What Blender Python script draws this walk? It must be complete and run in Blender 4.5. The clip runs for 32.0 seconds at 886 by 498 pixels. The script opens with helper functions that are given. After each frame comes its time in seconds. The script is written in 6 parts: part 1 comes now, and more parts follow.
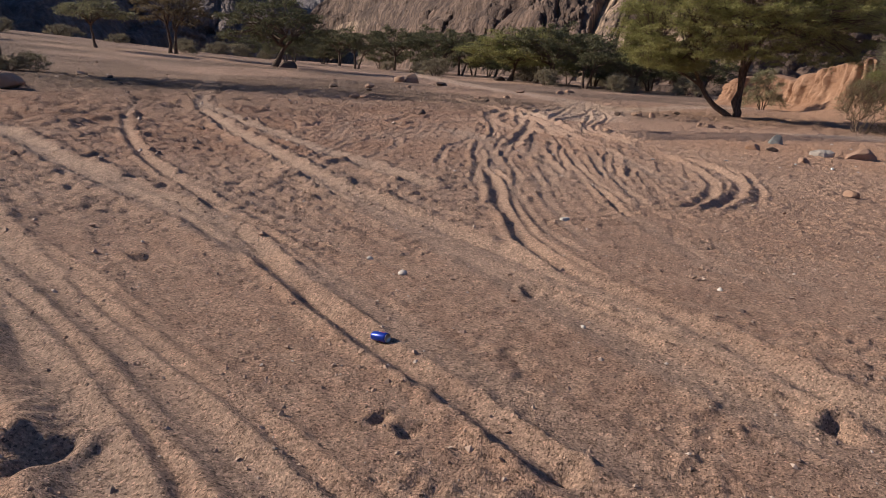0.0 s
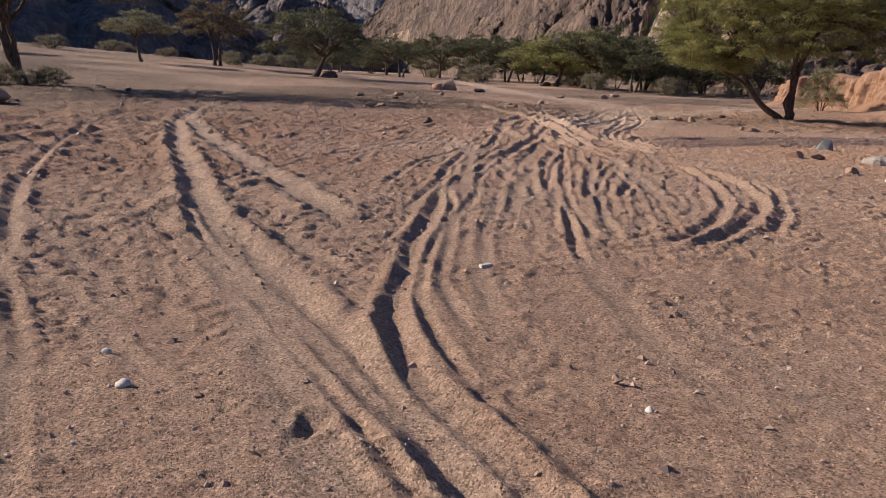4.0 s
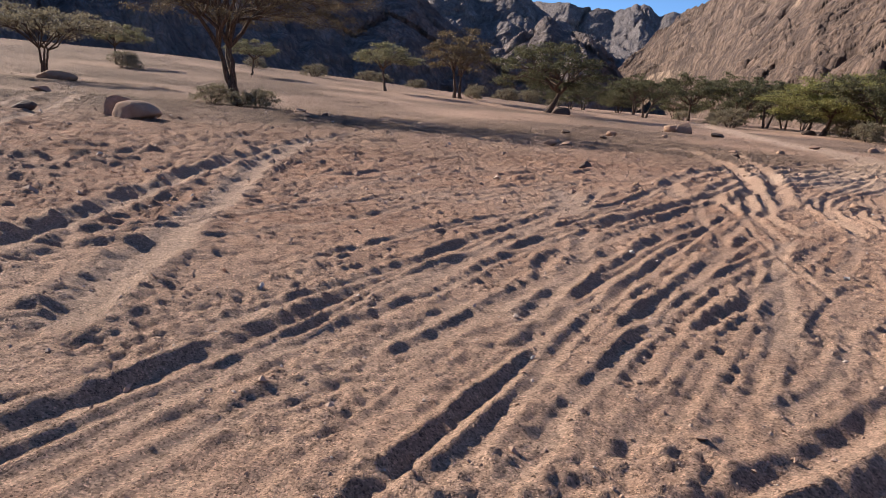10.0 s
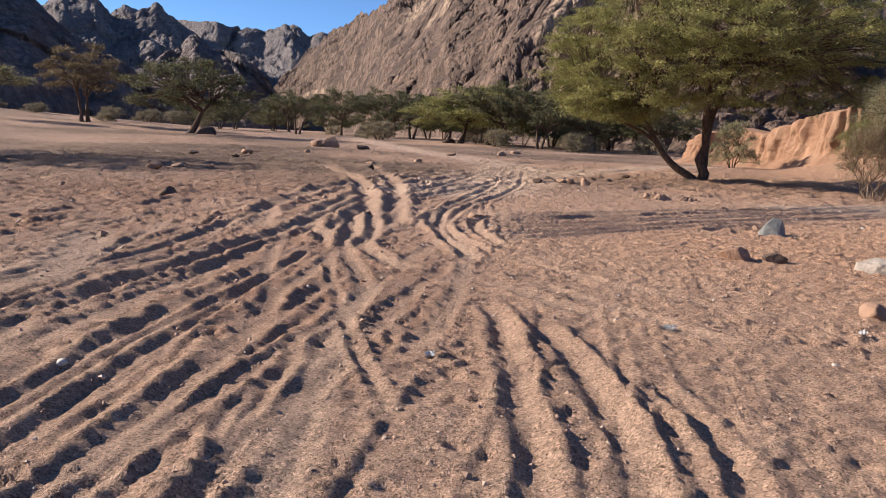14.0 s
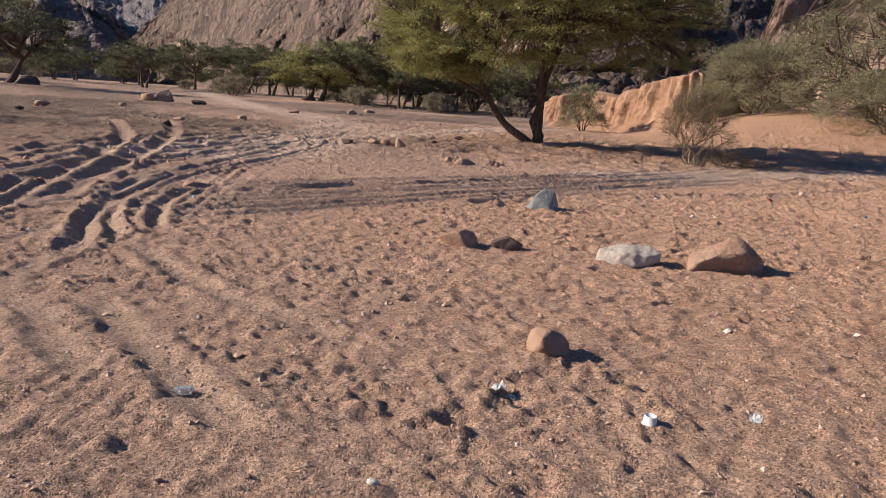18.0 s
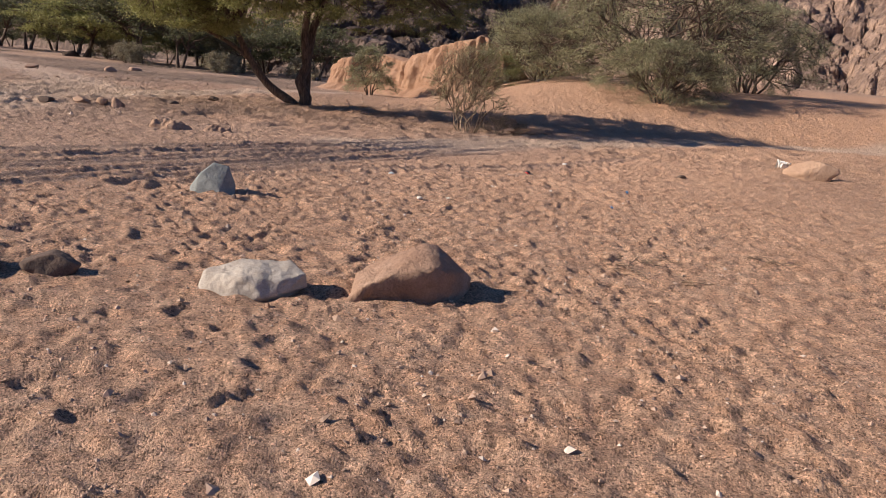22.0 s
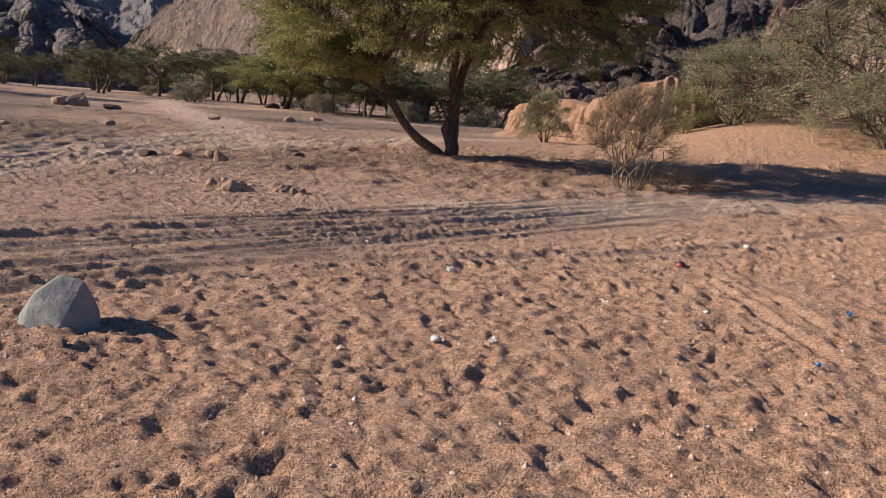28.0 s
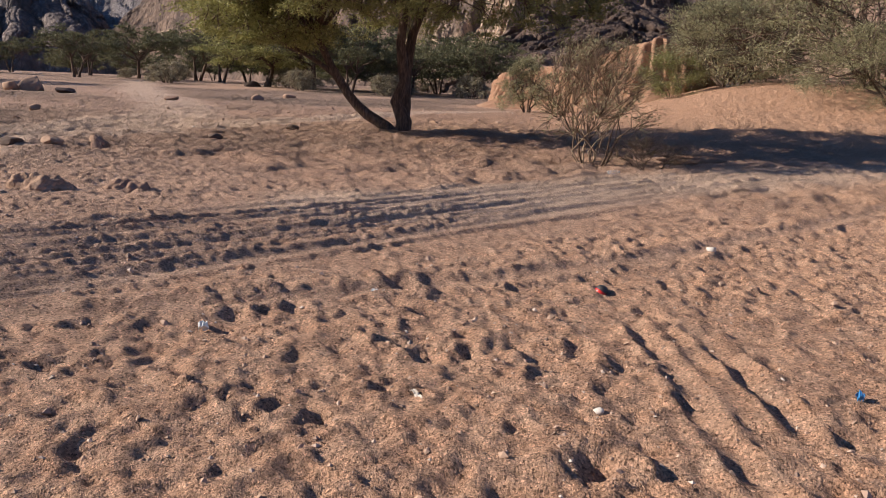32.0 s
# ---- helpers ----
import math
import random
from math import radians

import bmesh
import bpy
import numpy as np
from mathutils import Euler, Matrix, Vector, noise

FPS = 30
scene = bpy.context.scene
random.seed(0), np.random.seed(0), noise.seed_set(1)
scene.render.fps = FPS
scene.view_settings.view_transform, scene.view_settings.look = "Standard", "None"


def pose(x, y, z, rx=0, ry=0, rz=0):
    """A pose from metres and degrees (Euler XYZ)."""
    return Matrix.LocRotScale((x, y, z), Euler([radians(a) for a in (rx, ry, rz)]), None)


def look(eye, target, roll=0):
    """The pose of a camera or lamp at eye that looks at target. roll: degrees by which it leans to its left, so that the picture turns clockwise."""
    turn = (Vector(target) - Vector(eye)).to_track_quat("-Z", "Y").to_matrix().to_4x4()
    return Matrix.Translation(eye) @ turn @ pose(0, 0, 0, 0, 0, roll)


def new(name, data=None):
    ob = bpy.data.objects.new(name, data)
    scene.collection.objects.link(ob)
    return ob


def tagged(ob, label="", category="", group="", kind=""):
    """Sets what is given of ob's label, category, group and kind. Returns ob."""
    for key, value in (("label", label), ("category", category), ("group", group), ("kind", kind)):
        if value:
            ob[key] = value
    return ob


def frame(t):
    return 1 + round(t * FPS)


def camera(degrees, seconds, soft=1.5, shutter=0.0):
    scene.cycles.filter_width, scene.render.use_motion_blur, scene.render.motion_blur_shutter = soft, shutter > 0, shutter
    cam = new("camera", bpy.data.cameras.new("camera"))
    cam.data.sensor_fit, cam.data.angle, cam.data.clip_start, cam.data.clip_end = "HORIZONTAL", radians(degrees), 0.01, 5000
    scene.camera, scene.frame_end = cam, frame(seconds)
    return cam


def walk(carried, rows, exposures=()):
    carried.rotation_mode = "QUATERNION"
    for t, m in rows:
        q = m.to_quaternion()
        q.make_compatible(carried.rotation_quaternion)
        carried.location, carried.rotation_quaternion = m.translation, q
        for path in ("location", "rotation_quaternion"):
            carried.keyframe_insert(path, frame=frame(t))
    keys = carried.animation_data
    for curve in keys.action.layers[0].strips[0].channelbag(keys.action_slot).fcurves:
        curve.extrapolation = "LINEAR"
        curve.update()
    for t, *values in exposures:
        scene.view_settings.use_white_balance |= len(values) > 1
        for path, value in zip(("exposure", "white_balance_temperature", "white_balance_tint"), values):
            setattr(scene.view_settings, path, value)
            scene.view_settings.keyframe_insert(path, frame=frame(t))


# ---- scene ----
cam = camera(61.0, 32.0, 0.9)
PATH = [
    (0, (-6.568, -4.89, 1.695), (-5.593, -3.206, 1.232), 4.0),
    (0.5, (-6.332, -4.668, 1.759), (-5.383, -2.968, 1.299), 3.4),
    (1, (-5.967, -4.555, 1.754), (-5.021, -2.846, 1.328), 4.0),
    (1.5, (-5.688, -4.417, 1.782), (-4.748, -2.709, 1.336), 4.6),
    (2, (-5.308, -4.101, 1.736), (-4.368, -2.396, 1.276), 4.5),
    (2.5, (-4.871, -3.92, 1.696), (-3.928, -2.219, 1.231), 4.0),
    (4.5, (-3.685, -3.226, 1.66), (-2.853, -1.464, 1.211), 2.6),
    (5, (-3.269, -2.887, 1.638), (-2.163, -1.272, 1.229), 4.4),
    (5.5, (-2.881, -2.762, 1.607), (-1.633, -1.25, 1.209), 3.5),
    (6, (-2.514, -2.636, 1.583), (-1.281, -1.139, 1.095), 3.0),
    (6.5, (-2.12, -2.346, 1.58), (-0.95, -0.8, 1.089), 2.5),
    (7, (-1.727, -2.115, 1.578), (-0.857, -0.384, 1.081), 1.1),
    (7.5, (-1.502, -1.821, 1.614), (-1.206, 0.089, 1.1), -0.5),
    (8, (-1.217, -1.483, 1.652), (-1.216, 0.454, 1.154), -1.1),
    (8.5, (-0.808, -1.218, 1.655), (-0.879, 0.72, 1.167), 1.6),
    (9, (-0.458, -0.785, 1.668), (-0.492, 1.156, 1.191), 3.2),
    (9.5, (-0.024, -0.445, 1.671), (0.141, 1.507, 1.273), 4.2),
    (10, (0.334, -0.137, 1.676), (0.577, 1.807, 1.275), 5.1),
    (10.5, (0.687, 0.38, 1.664), (0.971, 2.321, 1.275), 5.2),
    (11, (1.066, 0.791, 1.606), (1.405, 2.725, 1.224), 4.7),
    (11.5, (1.342, 1.143, 1.653), (1.705, 3.081, 1.317), 4.5),
    (12, (1.68, 1.649, 1.607), (2.203, 3.562, 1.342), 3.3),
    (12.5, (2.011, 1.944, 1.619), (2.599, 3.831, 1.315), 2.5),
    (13, (2.337, 2.53, 1.637), (3.115, 4.354, 1.379), 3.0),
    (13.5, (2.773, 2.945, 1.561), (3.803, 4.642, 1.314), 2.6),
    (15.5, (4.582, 3.361, 1.56), (5.582, 5.042, 1.145), 2.2),
    (16, (5.006, 3.556, 1.595), (6.114, 5.179, 1.221), 3.2),
    (16.5, (5.464, 3.587, 1.566), (6.667, 5.159, 1.282), 2.5),
    (17, (5.859, 3.685, 1.586), (7.107, 5.205, 1.225), 2.9),
    (17.5, (6.309, 3.838, 1.592), (7.604, 5.319, 1.235), 3.9),
    (18, (6.758, 3.885, 1.555), (8.046, 5.366, 1.174), 3.9),
    (18.5, (7.112, 4.041, 1.529), (8.378, 5.512, 1.044), 3.8),
    (19, (7.526, 4.264, 1.596), (8.842, 5.704, 1.157), 2.9),
    (19.5, (7.993, 4.29, 1.503), (9.392, 5.669, 1.13), 3.3),
    (20, (8.468, 4.424, 1.467), (9.966, 5.695, 1.093), 4.5),
    (20.5, (8.999, 4.578, 1.464), (10.64, 5.685, 1.178), 5.4),
    (21, (9.413, 4.6, 1.459), (11.064, 5.693, 1.183), 5.2),
    (21.5, (9.742, 4.702, 1.413), (11.369, 5.774, 0.96), 5.5),
    (22, (10.158, 4.884, 1.439), (11.776, 5.978, 1.011), 5.3),
    (22.5, (10.584, 4.967, 1.397), (12.152, 6.129, 0.962), 4.6),
    (23, (10.906, 5.103, 1.471), (12.334, 6.427, 1.016), 3.4),
    (23.5, (11.262, 5.331, 1.515), (12.643, 6.703, 1.056), 3.5),
    (24, (11.699, 5.424, 1.478), (13.084, 6.789, 1.008), 4.7),
    (24.5, (12.037, 5.546, 1.522), (13.42, 6.908, 1.038), 6.0),
    (25, (12.443, 5.765, 1.532), (13.772, 7.174, 1.031), 5.7),
    (25.5, (12.842, 5.786, 1.503), (14.168, 7.194, 0.993), 5.8),
    (26, (13.142, 5.845, 1.572), (14.454, 7.271, 1.076), 6.8),
    (26.5, (13.492, 6.103, 1.626), (14.764, 7.599, 1.245), 2.9),
    (28.5, (14.66, 6.73, 1.518), (15.957, 8.212, 1.169), 4.6),
    (29, (15.069, 6.898, 1.512), (16.368, 8.369, 1.129), 4.8),
    (29.5, (15.567, 7.13, 1.505), (16.94, 8.53, 1.108), 4.2),
    (30, (15.975, 7.217, 1.528), (17.235, 8.709, 1.098), 2.6),
    (30.5, (16.371, 7.417, 1.515), (17.575, 8.941, 1.038), 4.1),
    (31, (16.759, 7.631, 1.553), (17.989, 9.143, 1.106), 4.6),
    (31.5, (17.092, 7.697, 1.565), (18.328, 9.212, 1.147), 4.7),
    (32, (17.5, 7.865, 1.503), (18.782, 9.341, 1.083), 2.4),
]
walk(cam, [(t, look(eye, target, roll)) for t, eye, target, roll in PATH], exposures=[(0, 0.25), (3, 0.38), (6, 0.58), (8, 0.64), (10, 0.8), (13, 0.86), (16, 0.77), (20, 0.70), (32, 0.70)])

# ---- sun and sky ----
SUN_AZ, SUN_EL = radians(-48), radians(27)
SUN_WAY = Vector((math.sin(SUN_AZ) * math.cos(SUN_EL), math.cos(SUN_AZ) * math.cos(SUN_EL), math.sin(SUN_EL)))
world = bpy.data.worlds.new("world")
scene.world = world
world.use_nodes = True
wn = world.node_tree
sky = wn.nodes.new("ShaderNodeTexSky")
sky.sky_type = 'NISHITA'
sky.sun_disc = False
sky.sun_elevation, sky.sun_rotation = SUN_EL, SUN_AZ
sky.altitude, sky.air_density, sky.dust_density, sky.ozone_density = 3000, 0.9, 0.1, 6.5
wn.nodes["Background"].inputs["Strength"].default_value = 0.094
wn.links.new(sky.outputs[0], wn.nodes["Background"].inputs["Color"])
sun_data = bpy.data.lights.new("sun", 'SUN')
sun_data.energy, sun_data.angle, sun_data.color = 5.0, radians(0.5), (1.0, 0.88, 0.75)
sun = new("sun", sun_data)
sun.matrix_world = look(SUN_WAY * 200, (0, 0, 0))

# ---- noise and mesh tools ----
def hash3(i, j, k, seed):
    n = (i.astype(np.int64) * 374761393 + j.astype(np.int64) * 668265263 + k.astype(np.int64) * 2147483647 + seed * 974634777) & 0x7FFFFFFF
    n = ((n ^ (n >> 13)) * 1274126177) & 0x7FFFFFFF
    n = ((n ^ (n >> 16)) * 1911520717) & 0x7FFFFFFF
    return ((n ^ (n >> 15)) & 0xFFFFF) / 1048575.0


def vnoise(x, y, z=None, seed=0):
    """Smooth value noise, -1 to 1."""
    if z is None:
        xi, yi = np.floor(x), np.floor(y)
        fx, fy = x - xi, y - yi
        fx, fy = fx * fx * (3 - 2 * fx), fy * fy * (3 - 2 * fy)
        k = np.zeros_like(xi)
        a, b = hash3(xi, yi, k, seed), hash3(xi + 1, yi, k, seed)
        c, d = hash3(xi, yi + 1, k, seed), hash3(xi + 1, yi + 1, k, seed)
        return 2 * (a + (b - a) * fx + (c - a) * fy + (a - b - c + d) * fx * fy) - 1
    xi, yi, zi = np.floor(x), np.floor(y), np.floor(z)
    fx, fy, fz = x - xi, y - yi, z - zi
    fx, fy, fz = fx * fx * (3 - 2 * fx), fy * fy * (3 - 2 * fy), fz * fz * (3 - 2 * fz)
    out = 0
    for dx in (0, 1):
        for dy in (0, 1):
            for dz in (0, 1):
                w = (fx if dx else 1 - fx) * (fy if dy else 1 - fy) * (fz if dz else 1 - fz)
                out = out + w * hash3(xi + dx, yi + dy, zi + dz, seed)
    return 2 * out - 1


def fbm(x, y, z=None, octaves=4, seed=0, gain=0.5):
    s, a, f, total = 0, 1.0, 1.0, 0.0
    for o in range(octaves):
        s = s + a * vnoise(x * f + 17.3 * o, y * f - 9.1 * o, None if z is None else z * f + 5.7 * o, seed + o)
        total += a
        a, f = a * gain, f * 2.03
    return s / total


def cells(x, y, seed=0):
    """Distance to the nearest of jittered cell points, its second, and a random value for the cell."""
    xi, yi = np.floor(x), np.floor(y)
    best, second, tone = np.full(x.shape, 9.0), np.full(x.shape, 9.0), np.zeros(x.shape)
    k = np.zeros_like(xi)
    for dx in (-1, 0, 1):
        for dy in (-1, 0, 1):
            cx, cy = xi + dx, yi + dy
            px, py = cx + hash3(cx, cy, k, seed), cy + hash3(cx, cy, k + 1, seed)
            d = np.hypot(px - x, py - y)
            near = d < best
            second = np.where(near, best, np.minimum(second, d))
            tone = np.where(near, hash3(cx, cy, k + 2, seed), tone)
            best = np.where(near, d, best)
    return best, second, tone


def smooth(a, b, x):
    t = np.clip((x - a) / (b - a), 0, 1)
    return t * t * (3 - 2 * t)


def mesh_from(name, co, faces, shade=True, material=None):
    """A mesh from arrays: co (n, 3) and faces (m, 3 or 4)."""
    co, faces = np.asarray(co, np.float32), np.asarray(faces, np.int32)
    me = bpy.data.meshes.new(name)
    k = faces.shape[1]
    me.vertices.add(len(co))
    me.vertices.foreach_set("co", co.ravel())
    me.loops.add(faces.size)
    me.loops.foreach_set("vertex_index", faces.ravel())
    me.polygons.add(len(faces))
    me.polygons.foreach_set("loop_start", np.arange(0, faces.size, k, dtype=np.int32))
    me.polygons.foreach_set("loop_total", np.full(len(faces), k, np.int32))
    me.polygons.foreach_set("use_smooth", np.full(len(faces), shade, bool))
    me.update(calc_edges=True)
    me.validate()
    if material:
        me.materials.append(material)
    return me


def grid_faces(nu, nv):
    i = np.arange(nu - 1)[:, None] * nv + np.arange(nv - 1)[None, :]
    return np.stack([i, i + nv, i + nv + 1, i + 1], -1).reshape(-1, 4)


def thing(name, me=None, at=None, label="", category="", group="", kind=""):
    ob = new(name, me)
    if at is not None:
        ob.matrix_world = at
    return tagged(ob, label, category, group, kind)


def part_of(parent, name, me, label=""):
    ob = new(name, me)
    ob.parent = parent
    return tagged(ob, label)


def part(name, bm, material, parent, label="", smooth_faces=True):
    me = bpy.data.meshes.new(name)
    bm.to_mesh(me)
    bm.free()
    me.materials.append(material)
    me.polygons.foreach_set("use_smooth", [smooth_faces] * len(me.polygons))
    return part_of(parent, name, me, label)


# ---- materials ----
def node_material(name):
    m = bpy.data.materials.new(name)
    m.use_nodes = True
    t = m.node_tree
    return m, t, t.nodes["Principled BSDF"]


def add(t, kind, **settings):
    n = t.nodes.new(kind)
    for k, v in settings.items():
        n.inputs[k].default_value = v
    return n


def ramp(t, fac, stops):
    r = t.nodes.new("ShaderNodeValToRGB")
    e = r.color_ramp.elements
    e[0].position, e[0].color = stops[0][0], (*stops[0][1], 1)
    e[1].position, e[1].color = stops[-1][0], (*stops[-1][1], 1)
    for p, c in stops[1:-1]:
        e.new(p).color = (*c, 1)
    t.links.new(fac, r.inputs[0])
    return r.outputs[0]


def mixed(t, fac, a, b, kind='MIX'):
    m = t.nodes.new("ShaderNodeMix")
    m.data_type, m.blend_type = 'RGBA', kind
    for socket, value in ((m.inputs[0], fac), (m.inputs[6], a), (m.inputs[7], b)):
        if hasattr(value, "is_linked"):
            t.links.new(value, socket)
        elif isinstance(value, tuple):
            socket.default_value = (*value, 1)
        else:
            socket.default_value = value
    return m.outputs[2]


def noise_of(t, vec, scale, detail=4.0, rough=0.55, distortion=0.0):
    n = add(t, "ShaderNodeTexNoise", Scale=scale, Detail=detail, Roughness=rough, Distortion=distortion)
    t.links.new(vec, n.inputs["Vector"])
    return n.outputs["Fac"]


def warped(t, vec, scale, amount):
    """A place pushed about by noise, so that cracks run crooked."""
    n = add(t, "ShaderNodeTexNoise", Scale=scale, Detail=3.0)
    t.links.new(vec, n.inputs["Vector"])
    v = t.nodes.new("ShaderNodeVectorMath")
    v.operation = 'MULTIPLY_ADD'
    v.inputs[1].default_value = (amount,) * 3
    t.links.new(n.outputs["Color"], v.inputs[0])
    t.links.new(vec, v.inputs[2])
    return v.outputs[0]


def cell_of(t, vec, scale, feature='F1', out="Distance"):
    n = add(t, "ShaderNodeTexVoronoi", Scale=scale)
    n.feature = feature
    t.links.new(vec, n.inputs["Vector"])
    return n.outputs[out]


def bump(t, shader, heights):
    """heights: (socket, strength, distance) in turn."""
    last = None
    for socket, strength, distance in heights:
        b = add(t, "ShaderNodeBump", Distance=abs(distance))
        if hasattr(strength, "is_linked"):
            t.links.new(strength, b.inputs["Strength"])
        else:
            b.inputs["Strength"].default_value = strength
        b.invert = distance < 0
        t.links.new(socket, b.inputs["Height"])
        if last:
            t.links.new(last, b.inputs["Normal"])
        last = b.outputs[0]
    t.links.new(last, shader.inputs["Normal"])


def sand_material():
    m, t, s = node_material("gravelly_sand")
    pos = t.nodes.new("ShaderNodeNewGeometry").outputs["Position"]
    tone = t.nodes.new("ShaderNodeAttribute")
    tone.attribute_name = "tone"
    split = t.nodes.new("ShaderNodeSeparateColor")
    t.links.new(tone.outputs["Color"], split.inputs[0])
    big = noise_of(t, pos, 0.35, 5, 0.6)
    base = ramp(t, big, [(0.3, (0.395, 0.242, 0.17)), (0.55, (0.462, 0.292, 0.207)), (0.75, (0.512, 0.332, 0.238))])
    warm = mixed(t, split.outputs["Blue"], base, (0.515, 0.285, 0.168))
    grey = mixed(t, split.outputs["Green"], warm, (0.43, 0.31, 0.24))
    red = mixed(t, split.outputs["Red"], grey, (0.30, 0.135, 0.075))
    stony = t.nodes.new("ShaderNodeAttribute")
    stony.attribute_name = "stony"
    red = mixed(t, stony.outputs["Fac"], red, (0.235, 0.168, 0.132))
    red = mixed(t, tone.outputs["Alpha"], red, (0.60, 0.45, 0.345))
    mid = noise_of(t, pos, 5.0, 4, 0.6)
    patch = mixed(t, ramp(t, mid, [(0.35, (0, 0, 0)), (0.7, (0.5, 0.5, 0.5))]), red, (0.62, 0.43, 0.31), 'MIX')
    grain = cell_of(t, pos, 100.0, 'F1', "Color")
    hsv = t.nodes.new("ShaderNodeSeparateColor")
    t.links.new(grain, hsv.inputs[0])
    fleck = ramp(t, hsv.outputs["Red"], [(0.0, (0.32, 0.30, 0.30)), (0.16, (0.72, 0.70, 0.69)), (0.55, (1.0, 1.0, 1.0)), (0.85, (1.18, 1.17, 1.16)), (1.0, (1.55, 1.54, 1.52))])
    col = mixed(t, 1.0, patch, fleck, 'MULTIPLY')
    pebble = cell_of(t, warped(t, pos, 30.0, 0.03), 46.0, 'F1', "Color")
    pick = t.nodes.new("ShaderNodeSeparateColor")
    t.links.new(pebble, pick.inputs[0])
    col = mixed(t, 0.8, col, ramp(t, pick.outputs["Green"], [(0.0, (0.5, 0.48, 0.47)), (0.12, (0.82, 0.81, 0.8)), (0.5, (1.0, 1.0, 1.0)), (0.88, (1.12, 1.12, 1.12)), (1.0, (1.35, 1.34, 1.33))]), 'MULTIPLY')
    t.links.new(col, s.inputs["Base Color"])
    s.inputs["Roughness"].default_value = 0.92
    s.inputs["Specular IOR Level"].default_value = 0.25
    mark = t.nodes.new("ShaderNodeAttribute")
    mark.attribute_name = "tread"
    xyz = t.nodes.new("ShaderNodeSeparateXYZ")
    t.links.new(mark.outputs["Vector"], xyz.inputs[0])

    def maths(kind, a, b=None):
        n = t.nodes.new("ShaderNodeMath")
        n.operation = kind
        for k, value in enumerate((a, b)):
            if value is not None and hasattr(value, "is_linked"):
                t.links.new(value, n.inputs[k])
            elif value is not None:
                n.inputs[k].default_value = value
        return n.outputs[0]

    chevron = maths('SINE', maths('ADD', maths('MULTIPLY', xyz.outputs[0], 96.0), maths('MULTIPLY', xyz.outputs[1], 42.0)))
    block = maths('MULTIPLY', maths('MULTIPLY', chevron, maths('SINE', maths('MULTIPLY', xyz.outputs[1], 95.0))), xyz.outputs[2])
    distant = t.nodes.new("ShaderNodeAttribute")
    distant.attribute_name = "distant"
    far = distant.outputs["Fac"]
    pits = cell_of(t, warped(t, pos, 3.0, 0.25), 4.2)
    bump(t, s, [(block, 1.0, 0.006), (noise_of(t, pos, 1.3, 6, 0.8), stony.outputs["Fac"], 0.5), (noise_of(t, pos, 2.6, 6, 0.72), far, 0.17), (pits, far, 0.10), (noise_of(t, pos, 12, 6, 0.78), 1.0, 0.045),
                (noise_of(t, pos, 40, 5, 0.75), 1.0, 0.016), (cell_of(t, pos, 80.0), 1.0, -0.008), (cell_of(t, pos, 145.0), 1.0, -0.006)])
    return m


def rock_material(name, tones, dark, dark_amount, scale=1.0, relief=1.0, rough=0.85):
    m, t, s = node_material(name)
    pos = t.nodes.new("ShaderNodeTexCoord").outputs["Object"]
    a = noise_of(t, pos, 2.2 * scale, 6, 0.6)
    col = ramp(t, a, [(0.3, tones[0]), (0.5, tones[1]), (0.72, tones[2])])
    stain = noise_of(t, pos, 0.8 * scale, 5, 0.65, 0.6)
    col = mixed(t, ramp(t, stain, [(0.5 - 0.25 * dark_amount, (0, 0, 0)), (0.72 - 0.2 * dark_amount, (dark_amount,) * 3)]), col, dark)
    speck = noise_of(t, pos, 40 * scale, 2, 0.7)
    col = mixed(t, 0.5, col, ramp(t, speck, [(0.3, (0.6, 0.58, 0.57)), (0.55, (1, 1, 1)), (0.75, (1.25, 1.25, 1.22))]), 'MULTIPLY')
    t.links.new(col, s.inputs["Base Color"])
    s.inputs["Roughness"].default_value = rough
    s.inputs["Specular IOR Level"].default_value = 0.3
    bump(t, s, [(noise_of(t, pos, 7 * scale, 6, 0.65), 0.9 * relief, 0.06 / scale), (noise_of(t, pos, 32 * scale, 4, 0.7), 0.8 * relief, 0.014 / scale)])
    return m


